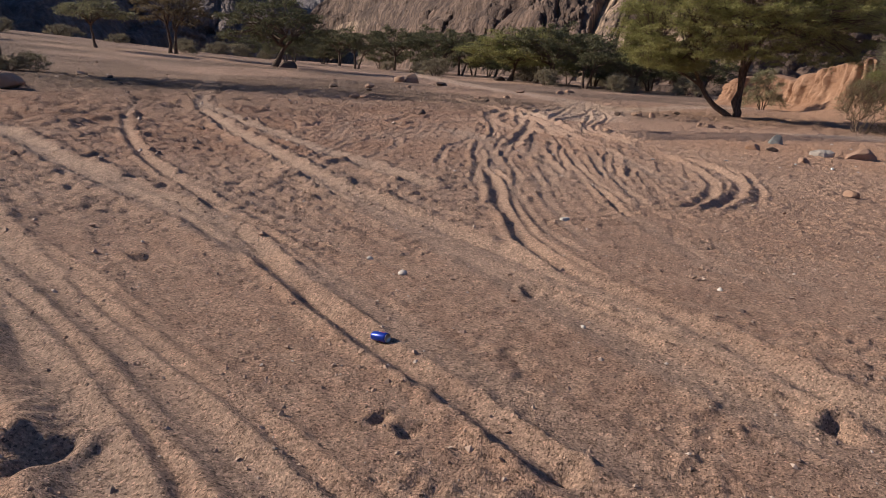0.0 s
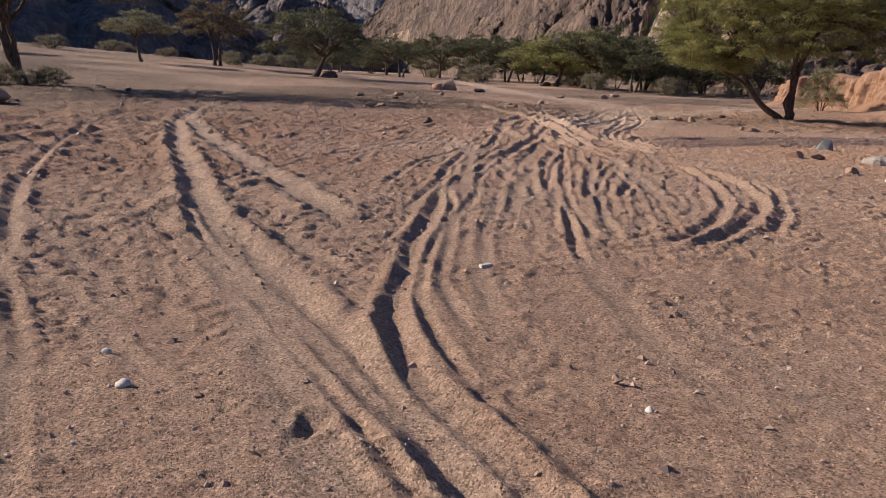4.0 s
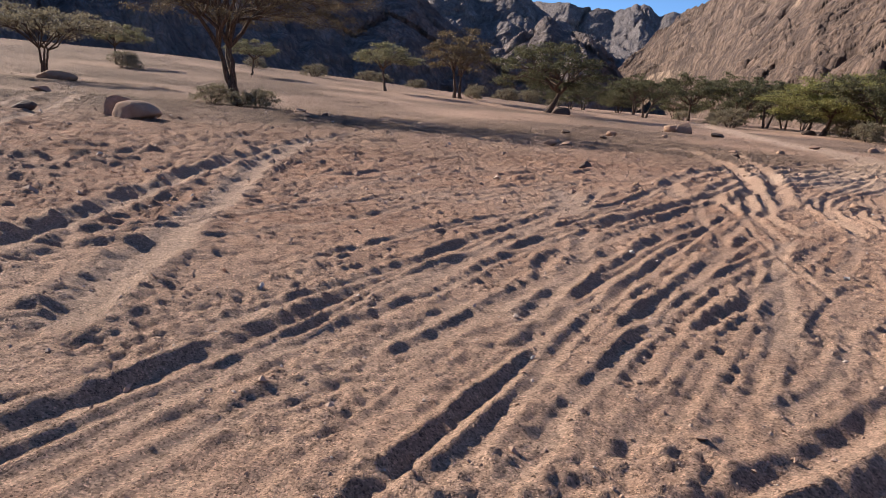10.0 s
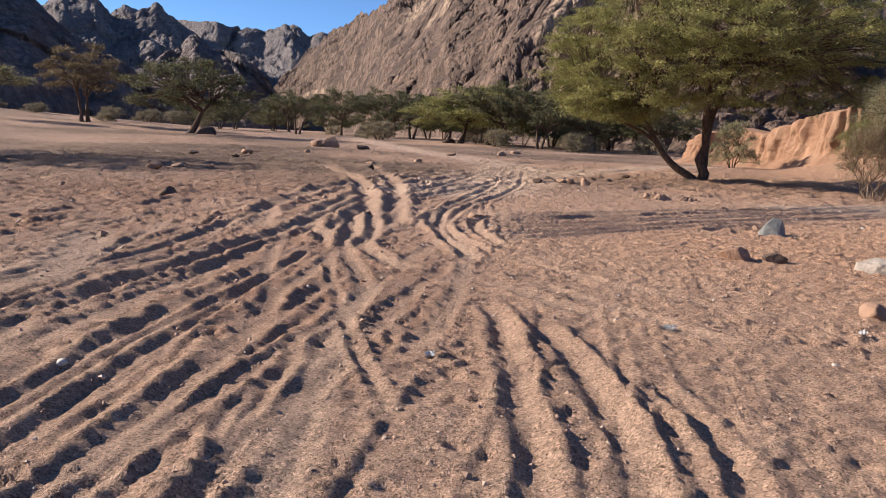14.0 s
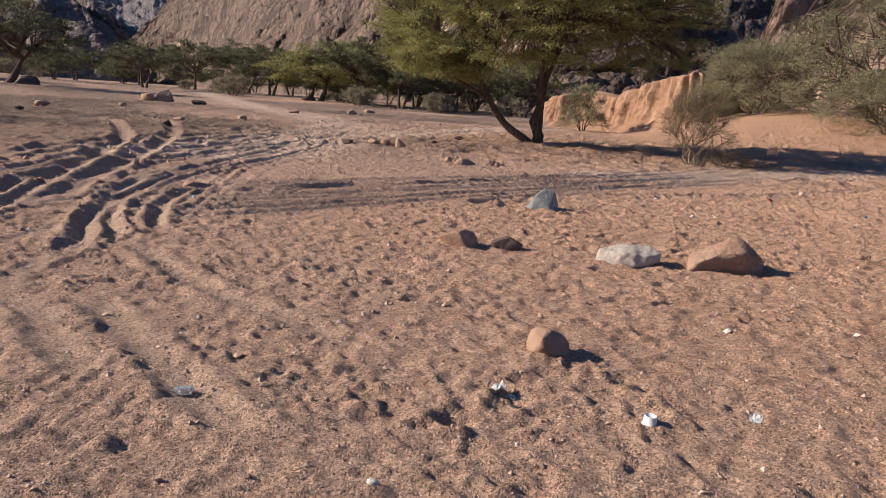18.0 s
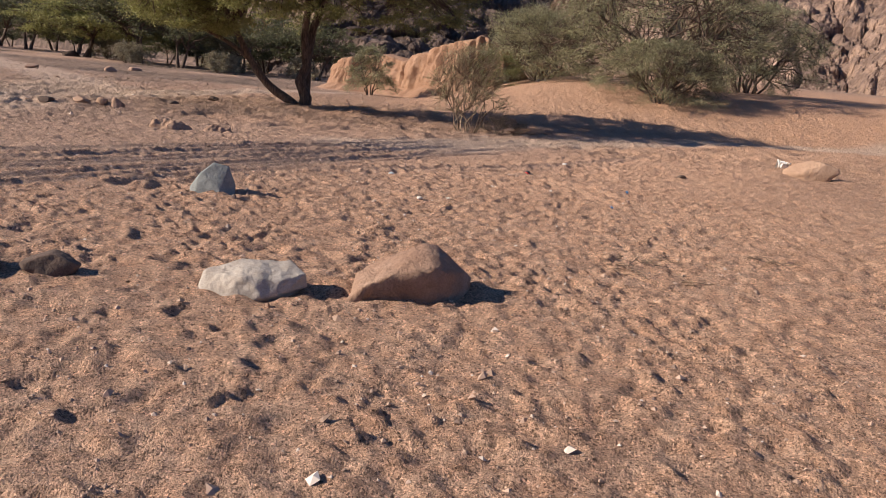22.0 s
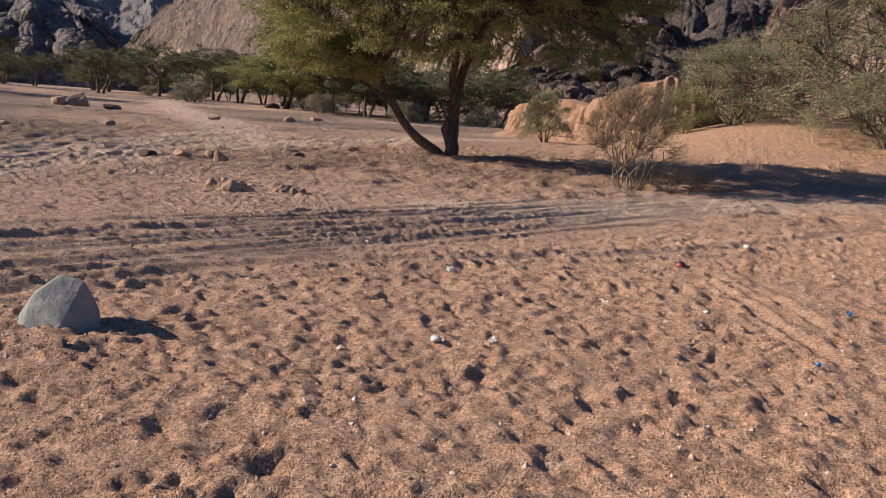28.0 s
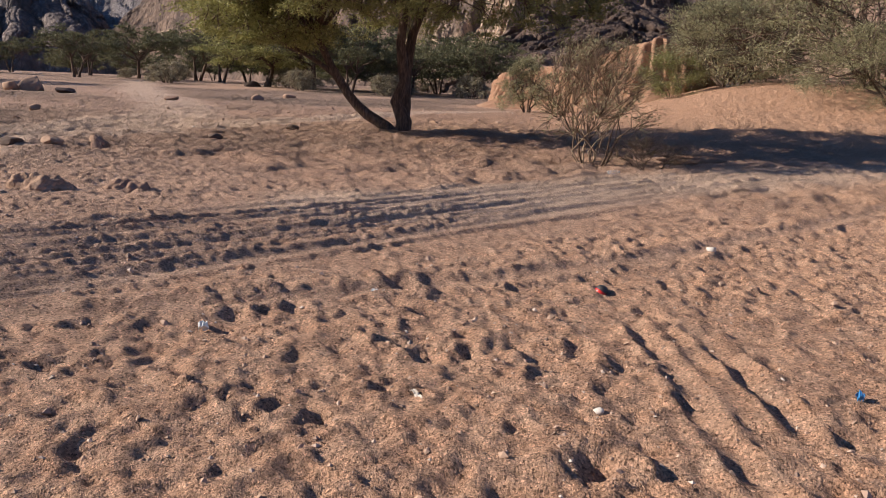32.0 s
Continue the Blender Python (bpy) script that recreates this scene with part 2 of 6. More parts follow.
def mountain_material(name, pale, mid, dark, dark_amount, slabs=False):
    """Weathered granite: pale slabs, brown rock and dark desert varnish, in metres."""
    m, t, s = node_material(name)
    pos = t.nodes.new("ShaderNodeNewGeometry").outputs["Position"]
    squash = add(t, "ShaderNodeMapping", Scale=(1.0, 1.0, 0.35))
    t.links.new(pos, squash.inputs[0])
    streak = squash.outputs[0]
    slab = noise_of(t, streak, 0.018, 5, 0.62, 0.8)
    bare = ramp(t, slab, [(0.46, (0, 0, 0)), (0.56, (1, 1, 1))])
    if slabs:
        mark = t.nodes.new("ShaderNodeAttribute")
        mark.attribute_name = "slab"
        bare = mark.outputs["Fac"]
    col = mixed(t, bare, mid, pale)
    var = noise_of(t, streak, 0.05, 6, 0.7, 0.5)
    varnish = ramp(t, var, [(0.47 - 0.12 * dark_amount, (0.9,) * 3), (0.62 - 0.1 * dark_amount, (0, 0, 0))])
    col = mixed(t, mixed(t, bare, varnish, (0.0, 0.0, 0.0)) if slabs else varnish, col, dark)
    fine = noise_of(t, pos, 0.28, 6, 0.75)
    col = mixed(t, 0.75, col, ramp(t, fine, [(0.34, (0.35, 0.33, 0.33)), (0.52, (1, 1, 1)), (0.68, (1.4, 1.36, 1.3))]), 'MULTIPLY')
    crack = cell_of(t, warped(t, streak, 0.05, 9.0), 0.055, 'DISTANCE_TO_EDGE')
    col = mixed(t, ramp(t, crack, [(0.0, (0.8,) * 3), (0.08, (0, 0, 0))]), col, dark)
    crack2 = cell_of(t, warped(t, streak, 0.15, 3.0), 0.17, 'DISTANCE_TO_EDGE')
    col = mixed(t, ramp(t, crack2, [(0.0, (0.7,) * 3), (0.09, (0, 0, 0))]), col, dark)
    t.links.new(col, s.inputs["Base Color"])
    s.inputs["Roughness"].default_value = 0.9
    s.inputs["Specular IOR Level"].default_value = 0.2
    bump(t, s, [(noise_of(t, streak, 0.09, 7, 0.72, 0.5), 0.6 if slabs else 0.8, 14.0), (crack, 0.4 if slabs else 0.8, 6.0), (crack2, 0.7 if slabs else 1.0, 2.5), (cell_of(t, streak, 0.30), 0.5 if slabs else 0.9, -3.5), (noise_of(t, pos, 0.9, 5, 0.72), 0.9, 1.4)])
    return m


def bark_material():
    m, t, s = node_material("acacia_bark")
    pos = t.nodes.new("ShaderNodeTexCoord").outputs["Object"]
    squash = add(t, "ShaderNodeMapping", Scale=(1.0, 1.0, 0.25))
    t.links.new(pos, squash.inputs[0])
    a = noise_of(t, squash.outputs[0], 14, 6, 0.65, 0.4)
    t.links.new(ramp(t, a, [(0.3, (0.035, 0.024, 0.018)), (0.5, (0.10, 0.066, 0.046)), (0.72, (0.22, 0.15, 0.105))]), s.inputs["Base Color"])
    s.inputs["Roughness"].default_value = 0.95
    bump(t, s, [(a, 0.8, 0.03)])
    return m


def twig_material():
    m, t, s = node_material("dry_twig")
    info = t.nodes.new("ShaderNodeNewGeometry")
    t.links.new(ramp(t, info.outputs["Random Per Island"], [(0.0, (0.09, 0.056, 0.036)), (0.6, (0.19, 0.125, 0.08)), (1.0, (0.31, 0.225, 0.15))]), s.inputs["Base Color"])
    s.inputs["Roughness"].default_value = 0.9
    return m


def leaf_material(name, low, mid, high):
    m, t, s = node_material(name)
    info = t.nodes.new("ShaderNodeNewGeometry")
    c1 = ramp(t, info.outputs["Random Per Island"], [(0.0, low), (0.55, mid), (1.0, high)])
    patch = noise_of(t, info.outputs["Position"], 0.7, 3, 0.5)
    col = mixed(t, ramp(t, patch, [(0.4, (0, 0, 0)), (0.7, (0.45,) * 3)]), c1, high)
    t.links.new(col, s.inputs["Base Color"])
    s.inputs["Roughness"].default_value = 0.65
    s.inputs["Specular IOR Level"].default_value = 0.25
    glow = t.nodes.new("ShaderNodeBsdfTranslucent")
    t.links.new(col, glow.inputs[0])
    mx = t.nodes.new("ShaderNodeMixShader")
    mx.inputs[0].default_value = 0.3
    t.links.new(s.outputs[0], mx.inputs[1])
    t.links.new(glow.outputs[0], mx.inputs[2])
    t.links.new(mx.outputs[0], t.nodes["Material Output"].inputs["Surface"])
    return m


def plain_material(name, colour, rough=0.5, metal=0.0, wear=0.15):
    m, t, s = node_material(name)
    pos = t.nodes.new("ShaderNodeTexCoord").outputs["Object"]
    n = noise_of(t, pos, 30, 4, 0.6)
    dirty = tuple(c * (1 - wear) + d * wear for c, d in zip(colour, (0.42, 0.28, 0.19)))
    t.links.new(ramp(t, n, [(0.4, colour), (0.75, dirty)]), s.inputs["Base Color"])
    s.inputs["Roughness"].default_value, s.inputs["Metallic"].default_value = rough, metal
    return m


def glass_material(name, colour=(0.9, 0.95, 0.95), rough=0.15):
    m, t, s = node_material(name)
    s.inputs["Base Color"].default_value = (*colour, 1)
    s.inputs["Roughness"].default_value, s.inputs["Transmission Weight"].default_value, s.inputs["IOR"].default_value = rough, 0.85, 1.45
    return m


SAND = sand_material()
ORANGE_EARTH = rock_material("eroded_earth", ((0.31, 0.18, 0.11), (0.37, 0.222, 0.142), (0.44, 0.28, 0.185)), (0.24, 0.125, 0.075), 0.6, 0.6, 1.6, 0.95)
PINK_GRANITE = rock_material("pink_granite", ((0.36, 0.212, 0.142), (0.44, 0.275, 0.188), (0.53, 0.355, 0.26)), (0.25, 0.145, 0.11), 0.3, 2.0, 2.0)
GREY_STONE = rock_material("grey_green_stone", ((0.20, 0.21, 0.20), (0.27, 0.28, 0.265), (0.33, 0.335, 0.315)), (0.15, 0.14, 0.13), 0.3, 2.2, 0.6)
PALE_STONE = rock_material("pale_grey_stone", ((0.36, 0.30, 0.25), (0.46, 0.40, 0.34), (0.55, 0.49, 0.43)), (0.22, 0.18, 0.15), 0.45, 2.6)
DARK_STONE = rock_material("dark_brown_stone", ((0.10, 0.065, 0.05), (0.15, 0.10, 0.075), (0.22, 0.15, 0.11)), (0.06, 0.045, 0.04), 0.5, 2.0)
TAN_ROCK = rock_material("tan_boulder", ((0.34, 0.21, 0.14), (0.42, 0.27, 0.18), (0.50, 0.34, 0.24)), (0.20, 0.12, 0.09), 0.4, 1.0)
CRUSTED_SAND = rock_material("sand_crusted_stone", ((0.27, 0.17, 0.115), (0.32, 0.20, 0.14), (0.37, 0.24, 0.17)), (0.2, 0.125, 0.085), 0.3, 3.0, 0.8, 0.95)
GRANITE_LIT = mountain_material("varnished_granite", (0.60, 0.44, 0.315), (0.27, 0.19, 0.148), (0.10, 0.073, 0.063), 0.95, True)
BOULDER_SLOPE = mountain_material("dark_boulders", (0.30, 0.21, 0.165), (0.20, 0.14, 0.11), (0.10, 0.07, 0.06), 0.7)
# dark granite with the valley's haze put in: base colour lightened, contrast lowered
GRANITE_DARK_HAZED = mountain_material("dark_hazed_granite", (0.36, 0.29, 0.26), (0.27, 0.22, 0.20), (0.17, 0.14, 0.135), 0.6)
# shade put into the colour: a darker copy of the granite above
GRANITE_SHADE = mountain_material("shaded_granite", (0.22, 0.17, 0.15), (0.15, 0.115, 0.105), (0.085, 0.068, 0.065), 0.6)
# distance haze is put into the base colour: greyed rock, weak contrast
GRANITE_FAR_HAZED = mountain_material("far_hazed_granite", (0.30, 0.265, 0.26), (0.26, 0.228, 0.225), (0.20, 0.175, 0.175), 0.5)
GRANITE_ROSE = mountain_material("rose_granite", (0.60, 0.42, 0.31), (0.43, 0.29, 0.215), (0.20, 0.135, 0.11), 0.6, True)
BARK, TWIG = bark_material(), twig_material()
LEAF_GREEN = leaf_material("acacia_leaf", (0.115, 0.12, 0.038), (0.25, 0.245, 0.084), (0.39, 0.37, 0.15))
LEAF_DARK = leaf_material("dark_acacia_leaf", (0.05, 0.052, 0.028), (0.10, 0.102, 0.052), (0.18, 0.172, 0.09))
LEAF_OLIVE = leaf_material("olive_leaf", (0.115, 0.115, 0.062), (0.225, 0.215, 0.118), (0.36, 0.335, 0.20))
LEAF_GREY = leaf_material("grey_shrub_leaf", (0.15, 0.13, 0.085), (0.24, 0.21, 0.14), (0.36, 0.31, 0.21))
LEAF_TAN = leaf_material("sparse_tan_leaf", (0.10, 0.078, 0.045), (0.16, 0.125, 0.07), (0.25, 0.19, 0.115))
LEAF_YELLOW = leaf_material("yellow_green_leaf", (0.11, 0.115, 0.04), (0.19, 0.19, 0.075), (0.29, 0.28, 0.12))

# ---- ground: one sheet, finest along the walk ----
HEAD = radians(27.8)
CU, SU = math.cos(HEAD), math.sin(HEAD)
U_LO, U_HI, V_LO, V_HI = -8.7, 29.7, -5.4, 13.2   # the stretch that is walked and seen from near


def grown(start, step, growth, reach, sign):
    """Growing steps outwards, from a start to the reach."""
    p, s, out = start, step, []
    while abs(p) < reach:
        s *= growth if s < 0.4 else 1.07 if s < 12 else 1.2
        p += sign * s
        out.append(p)
    return out[::-1] if sign < 0 else out


def far_axis(lo, hi, growth_lo, growth_hi):
    n = int(round((hi - lo) / 0.06))
    return np.array(grown(lo, 0.05, growth_lo, 1800, -1) + list(np.linspace(lo, hi, n + 1)) + grown(hi, 0.05, growth_hi, 1800, 1))


def near_axis(lo, hi, knots):
    """Points whose spacing runs through (place, step) knots, scaled to end on hi."""
    out = [lo]
    while out[-1] < hi:
        out.append(out[-1] + float(np.interp(out[-1], [k[0] for k in knots], [k[1] for k in knots])))
    return lo + (np.array(out) - lo) * (hi - lo) / (out[-1] - lo)


def terrain(x, y):
    """The wadi floor at large: flat where one walks, rising to the left slope and to the bank and dune on the right."""
    z = 0.9 * smooth(45, 160, y) + 2.2 * smooth(60, 190, y - 0.2 * x) * smooth(45, -15, x - 0.08 * y)
    z = z + 2.2 * smooth(45, 150, np.hypot(x + 60, y - 40)) * smooth(20, -60, x)
    dx, dy = x - 9.4, y - 4.6
    s, l = dx * 0.883 + dy * 0.469, dx * 0.469 - dy * 0.883
    plateau = 2.2 * smooth(39, 53, s) + 0.045 * np.maximum(0, s - 50)
    z = z + plateau * smooth(-10, 4, l + 0.12 * (s - 50)) * smooth(300, 120, s)
    z = z + 0.5 * np.exp(-((s - 24) / 5) ** 2 - ((l - 13) / 6) ** 2)
    return z


def tracked_at(x, y):
    """Where cars have driven most."""
    return smooth(-3.2, -1.5, x - 0.15 * y) * smooth(2.0, 4.0, y - 0.35 * x + 0.5) * smooth(5.2, 3.6, x - 0.55 * y) * smooth(34, 24, y)


def lane_at(x, y):
    """The band of tracks that crosses ahead."""
    return smooth(2.5, 1.7, np.abs(y - 14.65 - 0.05 * (x - 15))) * smooth(9.5, 12, x) * smooth(60, 45, x)


def pan_at(x, y):
    """The hard smooth pan in the middle of the first bend."""
    return np.exp(-((x - 0.2) / 2.1) ** 2 - ((y + 0.5) / 1.7) ** 2)


def calm_at(x, y):
    """The firm sand of the first stretch, where few hooves have gone."""
    return smooth(1.5, -0.5, x) * smooth(4.5, 1.5, y)


def curve_through(points, step=0.3):
    """A smooth line through a few points."""
    p = [Vector(q) for q in points]
    p = [2 * p[0] - p[1]] + p + [2 * p[-1] - p[-2]]
    out = []
    for a, b, c, d in zip(p, p[1:], p[2:], p[3:]):
        n = max(2, int((c - b).length / step))
        for i in range(n):
            t = i / n
            out.append(0.5 * (2 * b + (c - a) * t + (2 * a - 5 * b + 4 * c - d) * t * t + (3 * b - a - 3 * c + d) * t ** 3))
    return out + [p[-2]]


# wheel ruts: line, half width, depth, height of the heaped edges, greyness, roughness, tread, left and right heap
RUTS = []


def rut(points, half=0.1, depth=0.04, berm=0.03, grey=0.4, rough=0.5, tread=0.0, left=1.0, right=1.0):
    RUTS.append((points, 0.9 * half, 0.47 * depth, 0.50 * berm, grey, rough, tread, left, right, len(RUTS)))


# the lanes that cross the first stretch
rut([(-2.62, -3.4), (-2.68, -1.2), (-2.72, 0.6), (-2.75, 2.2), (-2.84, 4.2), (-2.76, 5.6), (-2.62, 7.4), (-2.45, 10.5), (-1.95, 16.1), (-1.2, 21), (0.5, 28)], 0.18, 0.075, 0.10, 0.6, 0.45, 0.5, 1.3, 1.0)
rut([(-2.92, -3.0), (-2.93, 0.0), (-2.97, 2.0), (-3.05, 3.9), (-2.98, 5.6)], 0.05, 0.075, 0.04, 0.2, 0.4)
rut([(-4.55, -3.2), (-4.66, -2.1), (-4.74, -0.9), (-4.78, 0.5), (-4.74, 2.5), (-4.68, 4.5), (-4.78, 6.5), (-4.74, 9.4), (-4.45, 13), (-3.9, 17), (-2.78, 23)], 0.10, 0.085, 0.075, 0.4, 0.35, 0.5, 0.9, 1.2)
rut([(-4.3, -3.2), (-4.42, -1.6), (-4.5, -0.2), (-4.52, 1.2)], 0.13, 0.010, 0.008, 0.6, 0.3, 1.0)
rut([(-4.72, 1.0), (-4.95, 2.7), (-5.38, 4.4), (-6.02, 7.4), (-6.5, 10.2), (-7.35, 14), (-9.0, 21.5), (-11, 30), (-15, 44)], 0.20, 0.080, 0.075, 0.85, 0.35, 0.6)
rut([(-6.1, -3.9), (-6.45, -0.9), (-6.75, 1.5), (-7.2, 5), (-8.35, 10.6), (-9.7, 15.8), (-10.8, 21), (-13, 31), (-17, 45)], 0.17, 0.080, 0.07, 0.8, 0.35, 0.8)
rut([(-5.72, -3.4), (-5.85, -2.0), (-6.02, -0.9), (-6.25, 0.1), (-6.55, 1.5), (-7.2, 4.0), (-7.8, 5.6)], 0.16, 0.065, 0.05, 0.6, 0.3, 1.0)
rut([(-5.45, -3.2), (-5.58, -2.3), (-5.73, -1.4), (-5.9, -0.7), (-6.1, 0.2), (-6.33, 1.4)], 0.05, 0.075, 0.04, 0.3, 0.4)
rut([(-6.0, -3.2), (-6.1, -2.0), (-6.22, -1.1), (-6.43, 0.0), (-6.73, 1.2)], 0.05, 0.075, 0.04, 0.3, 0.4)
rut([(-3.3, -3.2), (-3.22, -1.6), (-3.1, 0.0), (-3.06, 1.2), (-2.98, 2.4), (-2.72, 4.4)], 0.14, 0.014, 0.012, 0.6, 0.4, 1.0)
rut([(-1.45, 4.3), (-1.43, 5.6), (-1.45, 7.4), (-1.46, 9.9), (-1.42, 15.8), (-0.83, 23.5)], 0.20, 0.060, 0.075, 0.85, 0.45, 0.3)
rut([(-2.05, 1.7), (-2.25, 2.6), (-2.3, 3.4), (-2.2, 4.1)], 0.10, 0.035, 0.04, 0.3, 0.6)
# the deep curve that swings off, and its neighbours
rut([(-2.75, -3.2), (-2.52, -1.9), (-2.44, -0.9), (-2.46, -0.1), (-2.24, 0.8), (-1.98, 1.45), (-1.6, 2.12), (-1.1, 3.15), (-0.7, 3.82), (0.24, 5.45), (1.3, 7.6), (3.1, 10.4), (4.8, 12.4), (10.7, 21.6), (14, 25)], 0.10, 0.065, 0.055, 0.3, 0.22, 0.0, 1.0, 0.8)
rut([(-2.2, -0.4), (-2.1, 0.4), (-1.88, 1.25), (-1.5, 2.05), (-0.9, 3.12), (-0.34, 4.0), (0.1, 4.8), (0.95, 6.6), (2.48, 8.84), (4.2, 11.2)], 0.055, 0.035, 0.022, 0.3, 0.4)
rut([(-1.84, 0.4), (-1.56, 1.5), (-1.08, 2.5), (-0.2, 4.1), (0.81, 5.54), (2.2, 7.9), (3.6, 9.6)], 0.06, 0.022, 0.022, 0.4, 0.5)
rut([(-1.55, 0.5), (-1.2, 1.5), (-0.7, 2.5), (0.3, 4.1), (1.5, 6.0)], 0.07, 0.014, 0.015, 0.4, 0.6)
# the middle car, first a tread alone, then deep and forking
rut([(-1.05, -1.2), (-0.87, -0.37), (-0.63, 0.31), (-0.31, 1.04), (0.02, 1.78), (0.3, 2.3)], 0.12, 0.012, 0.012, 0.4, 0.3, 1.0)
rut([(-0.62, -1.4), (-0.4, -0.5), (-0.12, 0.3), (0.2, 1.0)], 0.10, 0.006, 0.006, 0.5, 0.3, 1.0)
rut([(0.0, 1.75), (0.28, 2.35), (0.51, 2.71), (1.0, 3.53), (1.5, 4.3), (1.95, 5.1), (2.71, 6.18), (4.02, 8.04), (5.4, 10.2), (7.04, 12.6)], 0.062, 0.055, 0.050, 0.3, 0.28, 0.0, 1.1, 0.8)
rut([(1.95, 5.1), (2.12, 6.0), (2.38, 7.5), (3.0, 8.4)], 0.09, 0.045, 0.045, 0.3, 0.4)
rut([(0.57, 2.54), (0.85, 2.95), (1.09, 3.35), (1.51, 4.11), (1.87, 4.77), (3.16, 6.9), (5.04, 9.62)], 0.065, 0.040, 0.030, 0.3, 0.45)
rut([(0.85, 2.45), (1.25, 3.1), (1.75, 3.9), (2.5, 5.0), (3.6, 6.7)], 0.07, 0.024, 0.030, 0.4, 0.5)
rut([(1.6, 5.0), (1.75, 5.7), (1.9, 6.4)], 0.12, 0.02, 0.035, 0.6, 0.4, 0.8)
# the skid arcs
rut([(1.2, 2.35), (2.03, 2.71), (3.15, 3.44), (4.0, 4.15), (4.6, 4.75), (5.46, 5.82), (6.0, 6.7), (6.85, 8.05), (7.3, 9.0)], 0.1, 0.0552, 0.0683, 0.2, 0.35, 0.0, 0.5, 1.3)
rut([(1.66, 2.21), (2.58, 2.69), (3.85, 3.46), (4.98, 4.41), (5.7, 5.35), (6.3, 6.25), (6.83, 7.2), (7.23, 8.2)], 0.105, 0.0552, 0.0731, 0.2, 0.35, 0.0, 0.6, 1.4)
rut([(3.1, 2.5), (4.43, 3.5), (5.5, 4.5), (6.4, 5.45), (6.95, 6.5)], 0.08, 0.0276, 0.0488, 0.1, 0.6)
rut([(2.6, 3.5), (3.5, 4.2), (4.2, 5.0), (4.7, 5.9)], 0.07, 0.023, 0.0292, 0.3, 0.5)
# the lines side by side that run up to the meeting of the tracks
rut([(-0.6, 4.6), (0.6, 6.5), (1.61, 7.82), (2.05, 8.68), (2.81, 9.71), (3.67, 11.0), (4.93, 12.06), (6.59, 13.24)], 0.07, 0.035, 0.03, 0.4, 0.35)
rut([(-0.2, 6.6), (0.7, 8.0), (1.43, 9.14), (1.87, 9.76), (2.48, 10.27), (3.41, 11.4), (4.6, 12.6)], 0.07, 0.03, 0.03, 0.4, 0.4)
rut([(0.6, 6.1), (1.65, 7.48), (2.12, 8.0), (2.8, 8.87), (3.7, 10.1), (4.85, 11.2), (5.86, 12.5), (7.3, 14.2)], 0.075, 0.035, 0.035, 0.4, 0.35)
rut([(1.4, 4.4), (2.0, 5.4), (2.42, 6.03), (2.63, 6.51), (3.01, 7.13), (3.48, 7.9), (4.07, 8.82), (4.85, 9.91), (6.3, 11.8)], 0.10, 0.045, 0.05, 0.3, 0.45, 0.3)
rut([(1.5, 4.9), (2.14, 6.12), (2.41, 6.73), (2.68, 7.22), (3.27, 8.98), (3.56, 9.59)], 0.11, 0.035, 0.04, 0.5, 0.4, 0.9)
rut([(2.0, 5.6), (2.8, 6.8), (3.07, 7.12), (3.68, 8.01), (4.11, 8.62), (5.2, 10.0)], 0.06, 0.045, 0.04, 0.3, 0.4)
rut([(2.3, 5.0), (3.03, 5.97), (3.48, 6.62), (4.3, 7.71), (5.02, 8.64), (6.2, 10.2)], 0.08, 0.040, 0.045, 0.3, 0.45)
rut([(2.9, 5.0), (3.49, 5.71), (3.93, 6.15), (4.13, 6.44), (4.25, 6.82), (4.79, 7.45), (5.3, 8.1), (6.6, 9.9)], 0.075, 0.045, 0.045, 0.3, 0.5)
rut([(3.4, 4.6), (3.96, 5.58), (4.39, 6.37), (5.11, 7.69), (5.63, 8.53), (6.8, 10.3)], 0.12, 0.030, 0.03, 0.6, 0.35, 0.9)
rut([(3.6, 5.6), (4.2, 6.5), (4.75, 7.5), (5.6, 9.0)], 0.06, 0.035, 0.03, 0.3, 0.5)
rut([(0.5, 5.6), (1.7, 7.6), (3.2, 10.4), (4.5, 13.5)], 0.10, 0.02, 0.025, 0.5, 0.5)
rut([(3.45, 10.7), (4.0, 12.2), (4.2, 13.3), (4.55, 14.9)], 0.28, 0.035, 0.05, 0.85, 0.3)
# faint older lines that cross one another
old = random.Random(12)
for n in range(40):
    x, y, way, turn = old.uniform(-2.5, 9.5), old.uniform(3.6, 14.0), old.gauss(0.98, 0.16), old.gauss(0, 0.04)
    line = []
    for _ in range(6):
        line.append((x, y))
        x, y, way = x + 1.1 * math.cos(way), y + 1.1 * math.sin(way), way + turn
    if not any(px > 7.6 and py < 10.5 for px, py in line):
        rut(line, old.uniform(0.045, 0.10), old.uniform(0.012, 0.032), old.uniform(0.015, 0.03), 0.35, 0.6, n % 2)
for n in range(8):
    x, y, way = old.uniform(-6.5, -1), old.uniform(-3, 2), old.gauss(1.75, 0.1)
    rut([(x, y), (x + 2 * math.cos(way), y + 2 * math.sin(way)), (x + 4.5 * math.cos(way + 0.05), y + 4.5 * math.sin(way + 0.05))], old.uniform(0.04, 0.09), old.uniform(0.008, 0.018), 0.012, 0.3, 0.5, 1.0)
